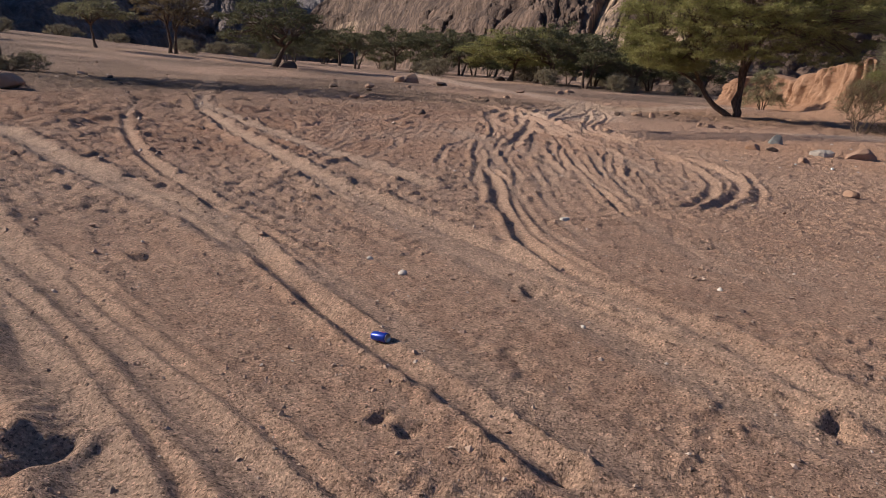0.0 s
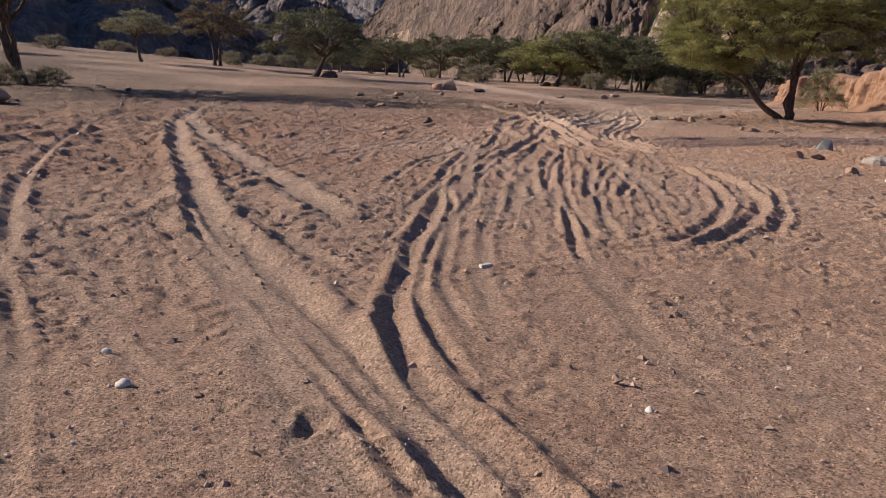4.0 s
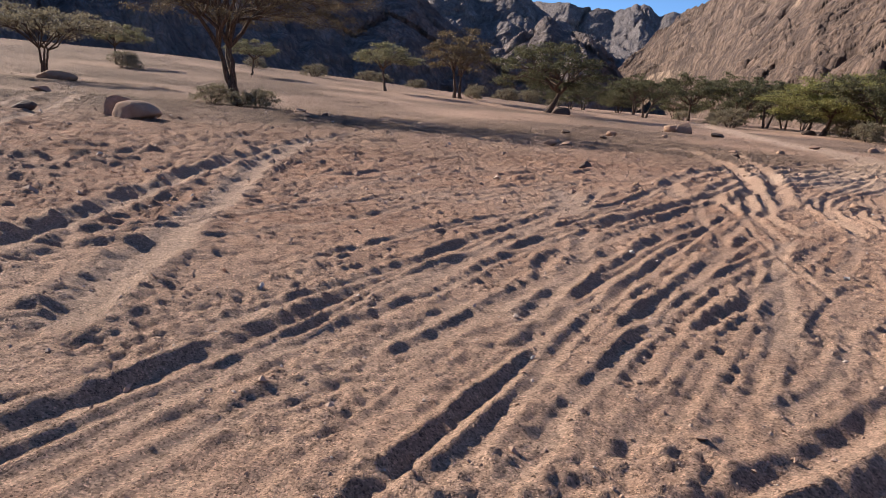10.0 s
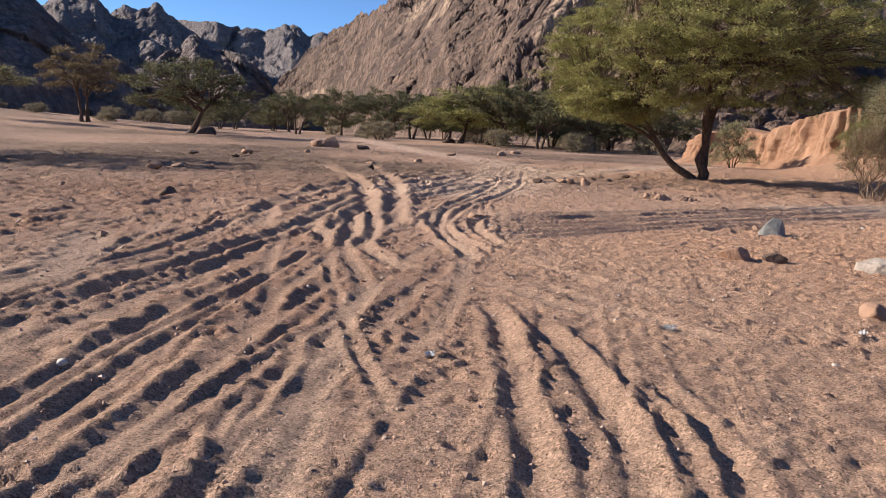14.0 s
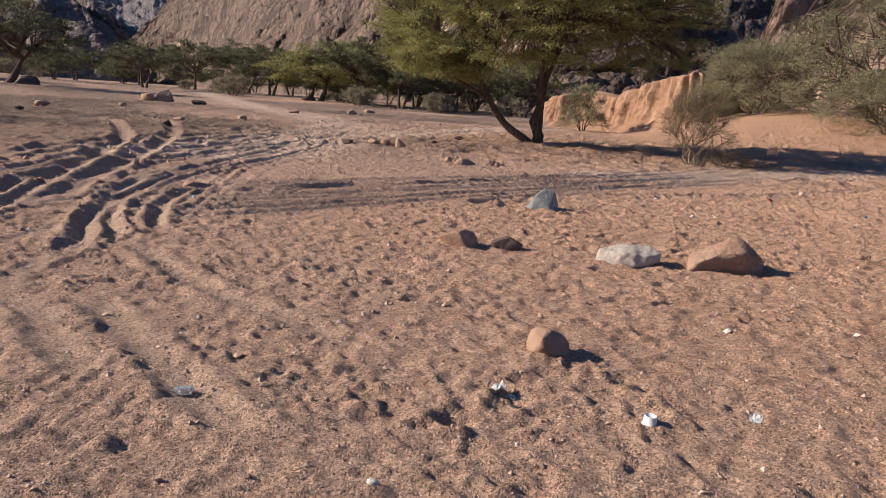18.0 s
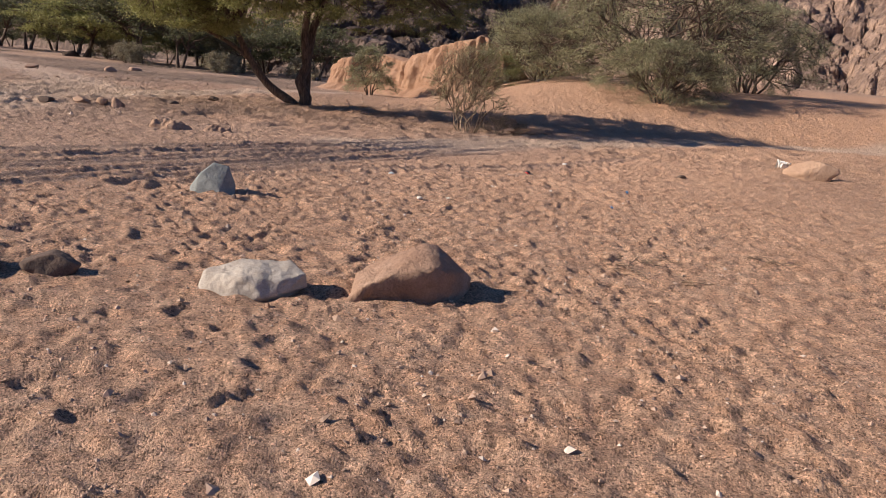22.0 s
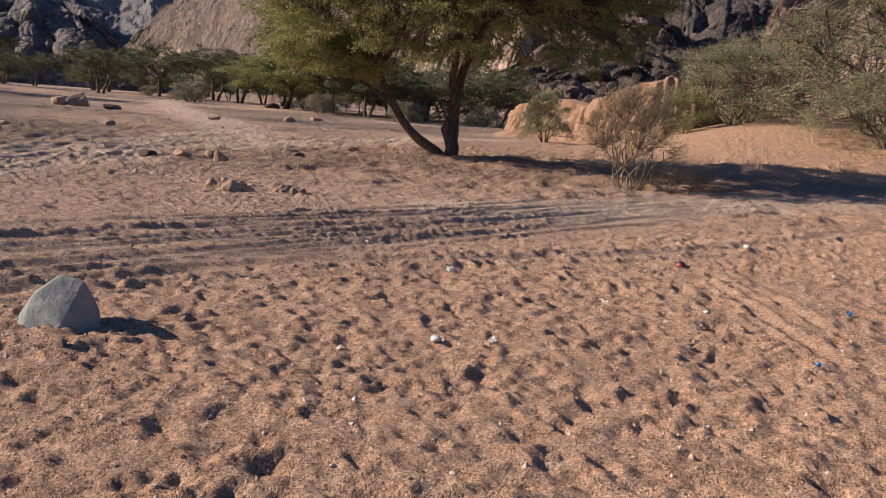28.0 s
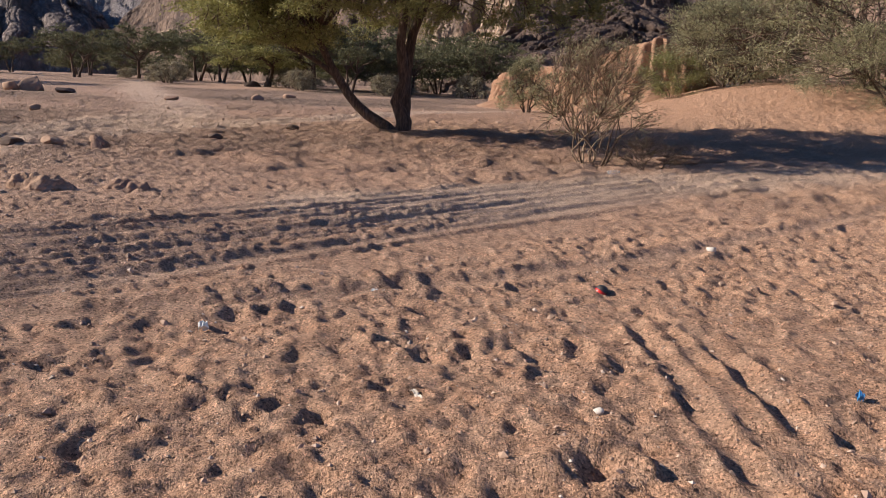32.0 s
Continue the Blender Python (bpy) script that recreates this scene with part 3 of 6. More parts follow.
# where the lines meet and swing away
rut([(8.45, 10.84), (9.3, 12.8), (10.2, 14.9), (11.7, 16.9), (16.6, 22.5), (24.8, 32.7)], 0.13, 0.072, 0.075, 0.6, 0.35, 0.6)
rut([(9.16, 11.54), (9.32, 12.5), (9.84, 13.83), (10.74, 15.18), (12.62, 17.4), (15.54, 20.2), (18.84, 23.8), (26, 33)], 0.1, 0.088, 0.075, 0.4, 0.3)
rut([(8.72, 11.2), (8.97, 12.2), (9.36, 13.2), (10.36, 14.9), (11.9, 17), (15.7, 21)], 0.1, 0.088, 0.0675, 0.4, 0.3)
rut([(9.62, 11.7), (9.93, 12.7), (10.66, 14.2), (11.8, 15.3), (14.3, 15.5), (19.1, 15.5), (26.4, 15.4)], 0.1, 0.08, 0.0675, 0.4, 0.35)
rut([(7.17, 12.6), (7.57, 13.6), (8.1, 14.4), (9.08, 16), (11.3, 19.3), (13.9, 21.9), (18, 25)], 0.13, 0.088, 0.09, 0.5, 0.35)
rut([(7.21, 11.9), (7.7, 13.1), (8.4, 14.3), (9.7, 16.2), (12.2, 19.2), (17.2, 23.75), (24.5, 31.6)], 0.13, 0.088, 0.09, 0.5, 0.35)
rut([(7.46, 10.4), (7.4, 11.2), (7.6, 12.4), (8.2, 13.4), (9.55, 15.9), (11.2, 18.2)], 0.13, 0.08, 0.0825, 0.5, 0.35)
rut([(7.48, 13.5), (7.8, 14.9), (9.46, 17.8), (12.5, 21.8), (20.4, 29.6), (29.8, 39)], 0.17, 0.096, 0.09, 0.5, 0.4)
rut([(7.69, 12.9), (8.6, 14.9), (9.63, 16.75), (12.5, 20.1), (21.1, 29.8)], 0.14, 0.088, 0.09, 0.5, 0.4)
rut([(3.6, 9.8), (6.3, 13.2), (9.9, 17.8), (15, 24.5), (21, 31.5)], 0.14, 0.08, 0.075, 0.4, 0.5)
rut([(6.8, 14.6), (8.5, 18.5), (11.5, 22.5), (17, 28.5)], 0.2, 0.08, 0.09, 0.4, 0.5)
rut([(9.5, 20.5), (12.5, 24.0), (17.5, 29.0), (24.0, 35.0)], 0.2, 0.08, 0.09, 0.5, 0.5)
rut([(16.2, 38.4), (16.1, 34.5), (14.0, 26.7), (11.5, 20.5), (9.3, 15.7)], 0.22, 0.112, 0.12, 0.35, 0.35)
rut([(18.9, 40.4), (18.1, 33.9), (14.5, 24.8), (11.5, 18.8), (9.2, 14.6)], 0.22, 0.112, 0.12, 0.35, 0.35)
rut([(7.8, 9.9), (7.9, 9.2), (7.8, 8.3), (7.9, 7.6)], 0.12, 0.0352, 0.0375, 0.35, 0.35, 0.9)
rut([(8.3, 9.6), (8.25, 8.4), (8.2, 7.4), (8.2, 6.6)], 0.12, 0.0352, 0.0375, 0.35, 0.35, 0.9)
rut([(9.2, 11.4), (9.1, 9.9), (9.15, 8.9), (9.4, 7.6)], 0.11, 0.04, 0.0375, 0.35, 0.4, 0.9)
# the band of tracks that crosses ahead
for n in range(11):
    wave = 0.14 * math.sin(n * 2.4)
    rut([(9.7 + 0.25 * n, 12.6 + 0.42 * n + wave), (12.4, 12.75 + 0.31 * n), (15.5, 13.1 + 0.28 * n + wave), (18.4, 13.35 + 0.26 * n), (22.0, 13.75 + 0.23 * n - wave),
         (27.3, 14.2 + 0.24 * n), (33.5, 14.2 + 0.29 * n + wave), (42, 12.5 + 0.34 * n)], 0.085 + 0.05 * (n % 3 == 1), 0.035 + 0.015 * (n % 2), 0.035 + 0.012 * (n % 3), 0.5, 0.22)
rut([(14.5, 12.4), (16.2, 12.85), (18.3, 13.0), (19.9, 12.5), (24, 11.85), (30.6, 12.0)], 0.17, 0.055, 0.06, 0.2, 0.6)
rut([(21.9, 11.0), (21.15, 10.1), (20.3, 9.1), (19.7, 8.3)], 0.075, 0.045, 0.035, 0.1, 0.5)
rut([(22.3, 10.9), (21.5, 9.9), (20.6, 8.9)], 0.07, 0.035, 0.03, 0.1, 0.6)
rut([(14.6, 10.6), (15.3, 10.0), (15.9, 9.3)], 0.05, 0.03, 0.02, 0.1, 0.5)
rut([(17.5, 11.4), (17.55, 11.0), (17.45, 10.6)], 0.06, 0.035, 0.03, 0.1, 0.5)

# hoof prints and scuffed holes: how many, over which stretch, how wide and deep
PRINTS = []


def prints(count, u_range, v_range, size, depth, late=False):
    g = np.random.default_rng(700 + len(PRINTS))
    u, v = g.uniform(*u_range, count), g.uniform(*v_range, count)
    x, y = u * CU - v * SU, u * SU + v * CU
    open_ground = np.maximum(0.04, 1 - 0.95 * pan_at(x, y) - 0.93 * lane_at(x, y) - 0.3 * tracked_at(x, y) - 0.93 * calm_at(x, y) - 0.5 * smooth(4, 2, x) * smooth(3.5, 1.5, y))
    keep = g.random(count) < open_ground
    PRINTS.append((late, u[keep], v[keep], size * np.clip(g.lognormal(0, 0.28, keep.sum()), 0.55, 1.8), 0.34 * depth * g.uniform(0.4, 1.3, keep.sum()), g.uniform(0, 6.283, (keep.sum(), 3)), g.uniform(1.0, 1.6, keep.sum()), g.random(keep.sum())))


prints(6400, (8.0, 31.0), (-6.0, 9.8), 0.085, 0.040)
prints(2300, (16.0, 30.0), (-6.0, 5.5), 0.105, 0.050)
prints(3600, (-9.2, 9.0), (-3.0, 9.8), 0.095, 0.042)
prints(7500, (-8.0, 32.0), (9.4, 22.0), 0.13, 0.055)
prints(4200, (27.0, 46.0), (-9.0, 14.0), 0.13, 0.045)
prints(4800, (8.0, 29.5), (-5.2, 9.4), 0.045, 0.017, True)
prints(1500, (-8.8, 9.0), (-2.6, 9.4), 0.045, 0.020, True)
# single holes, heaps and kicked-up clods that stand out: x, y, radius, depth (negative: a heap)
MARKS = [(-3.12, -0.37, 0.10, 0.045), (-5.13, -1.94, 0.07, 0.035), (-5.06, -2.08, 0.08, 0.045), (-3.03, -2.87, 0.10, 0.06), (-4.61, -2.69, 0.09, 0.04), (-6.58, -1.70, 0.16, 0.06), (-5.73, 1.45, 0.10, 0.04),
         (-1.94, 7.24, 0.22, 0.07), (5.46, 2.53, 0.30, -0.07), (10.2, 6.82, 0.26, -0.06), (1.32, -0.80, 0.07, 0.05), (-1.35, 0.72, 0.13, -0.05), (1.05, 0.35, 0.16, -0.035), (9.08, 6.39, 0.09, 0.05), (4.2, 1.7, 0.10, -0.06)]


def sculpt(u_axis, v_axis, near):
    """Heights and marks of the ground on a grid laid along the walk."""
    gu, gv = np.meshgrid(u_axis, v_axis, indexing='ij')
    gx, gy = gu * CU - gv * SU, gu * SU + gv * CU
    coarse = np.maximum(np.gradient(u_axis)[:, None], np.gradient(v_axis)[None, :])
    tracked, lane, pan, calm = tracked_at(gx, gy), lane_at(gx, gy), pan_at(gx, gy), calm_at(gx, gy)
    h = terrain(gx, gy) + 0.03 * fbm(gx / 3.4, gy / 3.4, octaves=2, seed=3)
    floor = h.copy()
    far_fade, near_fade, line_fade = np.clip(0.35 / coarse, 0, 1), np.clip(0.09 / coarse, 0, 1), np.clip(0.12 / coarse, 0, 1)
    h += 0.15 * fbm(gx / 14, gy / 14, seed=4) * smooth(8, 40, np.hypot(gx - 8, gy - 4))
    lumpy = (0.55 + 0.45 * smooth(-0.1, 0.35, fbm(gx / 5, gy / 5, octaves=2, seed=8))) * (1 - 0.75 * pan)
    h += far_fade * lumpy * 0.026 * fbm(gx / 0.60, gy / 0.60, octaves=3, seed=11)
    wx, wy = gx + 0.10 * fbm(gx / 0.4, gy / 0.4, octaves=2, seed=15), gy + 0.10 * fbm(gx / 0.4, gy / 0.4, octaves=2, seed=16)
    mounds = smooth(2.5, -1.0, gx - 0.3 * gy) * smooth(1.5, 4.5, gy)
    h += near_fade * mounds * (1 - 0.6 * tracked) * 0.09 * (np.abs(fbm(wx / 0.62, wy / 0.50, octaves=2, seed=18)) - 0.25)
    h += (1 - 0.4 * tracked) * 0.08 * np.clip(3.0 * fbm(gx / 0.7, gy / 0.7, octaves=4, seed=13, gain=0.6), -0.6, 1) * far_fade * np.clip(smooth(9, 15, gv) + smooth(27, 33, gu), 0, 1)
    grey, pressed = np.zeros_like(h), np.zeros_like(h)
    tread_s, tread_d, tread_on = (np.zeros_like(h) for _ in range(3))

    def span(axis, lo, hi):
        return max(0, int(np.searchsorted(axis, lo)) - 1), min(len(axis), int(np.searchsorted(axis, hi)) + 1)

    for points, half, depth, berm, grey_of, rough, tread, left, right, seed in RUTS:
        line = curve_through(points)
        dist, along, turn = np.full(h.shape, 99.0, np.float32), np.zeros(h.shape, np.float32), np.zeros(h.shape, np.float32)
        reach, run = half * 3.4 + 0.15, 0.0
        total = sum((b - a).length for a, b in zip(line, line[1:]))
        for a, b in zip(line, line[1:]):
            us, vs = [q.x * CU + q.y * SU for q in (a, b)], [-q.x * SU + q.y * CU for q in (a, b)]
            i0, i1 = span(u_axis, min(us) - reach, max(us) + reach)
            j0, j1 = span(v_axis, min(vs) - reach, max(vs) + reach)
            du, dv = us[1] - us[0], vs[1] - vs[0]
            size = max(math.hypot(du, dv), 1e-6)
            pu, pv = gu[i0:i1, j0:j1] - us[0], gv[i0:i1, j0:j1] - vs[0]
            f = np.clip((pu * du + pv * dv) / size ** 2, 0, 1)
            d = np.hypot(pu - f * du, pv - f * dv)
            old_d = dist[i0:i1, j0:j1]
            closer = d < old_d
            along[i0:i1, j0:j1] = np.where(closer, run + f * size, along[i0:i1, j0:j1])
            turn[i0:i1, j0:j1] = np.where(closer, np.sign(du * pv - dv * pu), turn[i0:i1, j0:j1])
            dist[i0:i1, j0:j1] = np.minimum(old_d, d)
            run += size
        ii, jj = np.where(dist < reach)
        if not len(ii):
            continue
        d, s, x, y, sd = dist[ii, jj], along[ii, jj], gx[ii, jj], gy[ii, jj], turn[ii, jj]
        d = np.abs(d * sd + half * rough * (0.7 * vnoise(s / 0.7, s * 0, seed=seed + 30) + 0.35 * fbm(x / 0.16, y / 0.16, octaves=2, seed=seed + 31)))
        fade = smooth(0, 0.7, s) * smooth(0, 0.7, total - s) * np.clip(1.3 * half / coarse[ii, jj], 0, 1)
        vary = np.clip(1 + 0.7 * rough * vnoise(s / 0.8, s * 0 + 3, seed=seed + 5) + 0.5 * rough * vnoise(s / 0.28, s * 0 + 7, seed=seed + 6), 0.15, 2)
        trough = -depth * (1 - smooth(0.35, 1.25, d / half))
        heap = berm * np.where(sd > 0, left, right) * np.exp(-((d / half - 1.65) / 0.66) ** 2) * np.clip(1 + 1.3 * rough * fbm(x / 0.22, y / 0.22, octaves=3, seed=seed + 9), 0.1, 2.2)
        flat = np.clip(fade, 0, 1) * (1 - smooth(0.8, 1.8, d / half)) * 0.8
        h[ii, jj] = h[ii, jj] * (1 - flat) + (floor[ii, jj] - 0.1 * depth) * flat + fade * vary * (trough + heap)
        pressed[ii, jj] = np.maximum(pressed[ii, jj], 0.9 * (1 - smooth(0.9, 1.5, d / half)) * np.clip(fade, 0, 1))
        if tread:
            tread_s[ii, jj], tread_d[ii, jj], tread_on[ii, jj] = s, np.clip(d, 0, half * 1.2), np.clip(tread * fade * smooth(half * 1.05, half * 0.8, d), 0, 1)
        grey[ii, jj] = np.maximum(grey[ii, jj], grey_of * (1 - smooth(0.7, 2.2, d / half)) * np.minimum(1, fade * 1.5))

    def stamp(u, v, r, dp, turns, narrow):
        i0, i1 = span(u_axis, u - 2.3 * r, u + 2.3 * r)
        j0, j1 = span(v_axis, v - 2.3 * r, v + 2.3 * r)
        if i1 - i0 < 2 or j1 - j0 < 2:
            return
        a, b = gu[i0:i1, j0:j1] - u, gv[i0:i1, j0:j1] - v
        a, b = a * math.cos(turns[0]) + b * math.sin(turns[0]), (b * math.cos(turns[0]) - a * math.sin(turns[0])) * narrow
        q = np.hypot(a, b) / r * (1 + 0.22 * np.sin(3 * np.arctan2(b, a) + turns[1]) + 0.10 * np.sin(5 * np.arctan2(b, a) + turns[2]))
        h[i0:i1, j0:j1] += dp * (-np.exp(-(q / 0.78) ** 2.6) * np.clip(1 + 0.6 * a / r, 0.3, 1.7) + 0.38 * np.exp(-((q - 1.2) / 0.40) ** 2) * np.clip(1 - 0.9 * a / r, 0, 2))

    def stamp_all(late):
        for is_late, pu, pv, pr, pd, pt, pn, pk in PRINTS:
            if is_late != late:
                continue
            inside = (pu > U_LO) & (pu < U_HI) & (pv > V_LO) & (pv < V_HI)
            for k in np.where(inside if near else ~inside | (pu > U_HI - 0.6) | (pv > V_HI - 0.6) | (pv < V_LO + 0.6))[0]:
                i, j = min(len(u_axis) - 1, int(np.searchsorted(u_axis, pu[k]))), min(len(v_axis) - 1, int(np.searchsorted(v_axis, pv[k])))
                if pk[k] > 1.05 * pressed[i, j]:
                    stamp(pu[k], pv[k], pr[k], pd[k], pt[k], pn[k])

    def slide(angle, times):
        """Sand slides until no slope is steeper than it can hold."""
        rise, du, dv = math.tan(radians(angle)), np.diff(u_axis)[:, None], np.diff(v_axis)[None, :]
        for _ in range(times):
            for axis, gap in ((0, du), (1, dv)):
                over = np.diff(h, axis=axis)
                over = 0.24 * np.sign(over) * np.maximum(0, np.abs(over) - rise * gap)
                if axis == 0:
                    h[:-1] += over
                    h[1:] -= over
                else:
                    h[:, :-1] += over
                    h[:, 1:] -= over

    slide(26, 24 if near else 8)
    stamp_all(False)
    for x, y, r, dp in MARKS:
        u, v = x * CU + y * SU, -x * SU + y * CU
        if dp > 0:
            stamp(u, v, r, dp, (x * 9, y * 5, x + y), 1.2)
        else:
            i0, i1 = span(u_axis, u - 3 * r, u + 3 * r)
            j0, j1 = span(v_axis, v - 3 * r, v + 3 * r)
            q = np.hypot(gu[i0:i1, j0:j1] - u, gv[i0:i1, j0:j1] - v) / r * (1 + 0.25 * fbm(gu[i0:i1, j0:j1] / 0.2, gv[i0:i1, j0:j1] / 0.2, octaves=2, seed=5))
            h[i0:i1, j0:j1] -= dp * np.exp(-q ** 1.6 * 1.1)

    slide(32, 8 if near else 4)

    def streaks(angle, gap, height, seed, where):
        """Old wheel lines drawn over one another: long thin ridges and flat troughs along one way."""
        swing = 0.35 * fbm(gx / 5, gy / 5, octaves=2, seed=seed)
        across = -gx * math.sin(angle) + gy * math.cos(angle) + swing
        way = gx * math.cos(angle) + gy * math.sin(angle)
        n = fbm(across / gap + 0.20 * fbm(gx / 0.3, gy / 0.3, octaves=2, seed=seed + 3), way / 6.0, octaves=3, seed=seed + 1, gain=0.55)
        live = smooth(-0.25, 0.2, vnoise(across / 1.1, way / 4.5, seed=seed + 2))
        return where * live * height * np.clip(2.2 * n, -0.6, 1.0)

    # thin lines, crests and crumbs stay sharp
    worn = (1 - 0.65 * np.clip(pressed, 0, 1)) * (1 - 0.25 * tracked) * (1 - 0.7 * calm) * (1 - 0.4 * pan) * (1 - 0.6 * lane)
    free = 1 - 0.5 * pressed
    h += free * line_fade * (streaks(0.94, 0.14, 0.017, 301, tracked) + streaks(1.10, 0.19, 0.015, 311, tracked * smooth(7, 3, gx)) + streaks(0.82, 0.16, 0.015, 321, tracked * smooth(3.0, 5.0, gx)) + streaks(0.98, 0.07, 0.008, 351, tracked))
    h += free * line_fade * streaks(1.68, 0.20, 0.012, 331, smooth(-1.2, -2.6, gx) * smooth(-8.5, -7.0, gx) * smooth(14, 8, gy))
    h += line_fade * streaks(0.05, 0.10, 0.020, 341, lane)
    h += near_fade * np.sqrt(lumpy) * worn * (0.030 * (0.3 - np.abs(fbm(wx / 0.30, wy / 0.30, octaves=3, seed=12))) + 0.024 * fbm(wx / 0.17, wy / 0.17, octaves=3, seed=14, gain=0.6)
                                              + 0.036 * (0.3 - np.abs(fbm(wx / 0.14, wy / 0.14, octaves=2, seed=17))))
    if near:
        stamp_all(True)
        crumbs = 0.35 + 0.65 * smooth(-0.1, 0.3, fbm(gx / 0.9, gy / 0.9, octaves=2, seed=27))
        h += (1 - 0.5 * pressed) * crumbs * 0.031 * np.clip(fbm(gx / 0.065, gy / 0.065, octaves=2, seed=29), -0.3, 0.7)
    return dict(u=u_axis, v=v_axis, x=gx, y=gy, h=h, grey=grey, coarse=coarse, tread=(tread_s, tread_d, tread_on))


FAR = sculpt(far_axis(U_LO, U_HI, 1.12, 1.015), far_axis(V_LO, V_HI, 1.034, 1.013), False)
NEAR = sculpt(near_axis(U_LO, U_HI, [(U_LO, 0.029), (22.0, 0.027), (U_HI, 0.034)]), near_axis(V_LO, V_HI, [(-5.4, 0.06), (-2.2, 0.027), (2.0, 0.024), (9.0, 0.042), (13.2, 0.06)]), True)


def height_on(grid, u, v):
    """Heights between the points of a grid."""
    i = np.clip(np.searchsorted(grid["u"], u) - 1, 0, len(grid["u"]) - 2)
    j = np.clip(np.searchsorted(grid["v"], v) - 1, 0, len(grid["v"]) - 2)
    a = (u - grid["u"][i]) / (grid["u"][i + 1] - grid["u"][i])
    b = (v - grid["v"][j]) / (grid["v"][j + 1] - grid["v"][j])
    h = grid["h"]
    return (h[i, j] * (1 - b) + h[i, j + 1] * b) * (1 - a) + (h[i + 1, j] * (1 - b) + h[i + 1, j + 1] * b) * a


# the fine stretch runs into the coarse sheet at its rim
nu, nv = np.meshgrid(NEAR["u"], NEAR["v"], indexing='ij')
rim = np.minimum(np.minimum(nu - U_LO, U_HI - nu), np.minimum(nv - V_LO, V_HI - nv))
blend = smooth(0.0, 0.45, rim)
NEAR["h"] = NEAR["h"] * blend + height_on(FAR, nu, nv) * (1 - blend)


def ground_at(x, y):
    """The height of the ground under a place."""
    u, v = x * CU + y * SU, -x * SU + y * CU
    inside = U_LO < u < U_HI and V_LO < v < V_HI
    return float(height_on(NEAR if inside else FAR, np.array([u]), np.array([v]))[0])


TRAILS = (([(14, 21), (24, 31), (31, 42), (36, 58), (44, 85), (60, 130)], 2.2), ([(22, 29), (27.5, 31.5), (34, 35.5), (44, 41), (56, 46)], 1.3), ([(23, 15.6), (30, 15.4), (36, 14.6), (46, 11.5), (60, 6)], 1.4), ([(-3, -3.5), (-2.75, 3), (-2.45, 11), (0.5, 28), (8, 60)], 0.5))


def tones(grid):
    """Tones of the ground: red litter below the great acacia, grey wheel sand, orange by the bank, pale trodden trails, stony flats."""
    x, y, grey = grid["x"], grid["y"], grid["grey"]
    pale = np.zeros_like(x)
    for trail, wide in TRAILS:
        line = curve_through(trail, 6.0)
        gap = np.full(x.shape, 99.0)
        for a, b in zip(line, line[1:]):
            du, dv = b.x - a.x, b.y - a.y
            f = np.clip(((x - a.x) * du + (y - a.y) * dv) / (du * du + dv * dv), 0, 1)
            gap = np.minimum(gap, np.hypot(x - a.x - f * du, y - a.y - f * dv))
        pale = np.maximum(pale, smooth(1.3, 0.5, gap / wide + 0.35 * fbm(x / 2.5, y / 2.5, octaves=3, seed=25)) * (0.72 if wide > 1 else 0.12))
    ss = (x - 9.4) * 0.883 + (y - 4.6) * 0.469
    red = np.exp(-((x - 31) / 7.5) ** 2 - ((y - 23.5) / 5.5) ** 2) * (0.55 + 0.45 * fbm(x / 2, y / 2, seed=21))
    red = red + 0.62 * smooth(5, 10, y) * smooth(40, 24, y) * smooth(7, 2, x - 0.3 * y) * (1 - np.clip(grey * 1.4, 0, 1)) * np.clip(0.7 + 0.8 * fbm(x / 3, y / 3, octaves=3, seed=26), 0, 1)
    orange = np.clip(0.9 * smooth(24, 48, ss) * smooth(140, 90, ss) * smooth(-24, -6, (x - 9.4) * 0.469 - (y - 4.6) * 0.883) + 0.55 * smooth(4, 14, x) * smooth(17, 10, y), 0, 1)
    stony = smooth(14, 32, y + 0.25 * (x - 8)) * np.clip(0.55 + 0.35 * smooth(5, -12, x) + 0.9 * fbm(x / 9, y / 9, octaves=4, seed=22), 0, 1) * (1 - np.clip(grey * 1.3, 0, 1)) * (1 - orange) * (1 - pale)
    tone = np.stack([np.clip(red, 0, 1), np.clip(grey * 0.8 + 0.3 * smooth(1.5, 4.5, y) * smooth(14, 8, x), 0, 0.85), orange * (1 - np.clip(grey, 0, 1)), np.clip(pale, 0, 1)], -1)
    return tone.reshape(-1, 4), stony.ravel(), smooth(0.035, 0.09, grid["coarse"]).ravel()


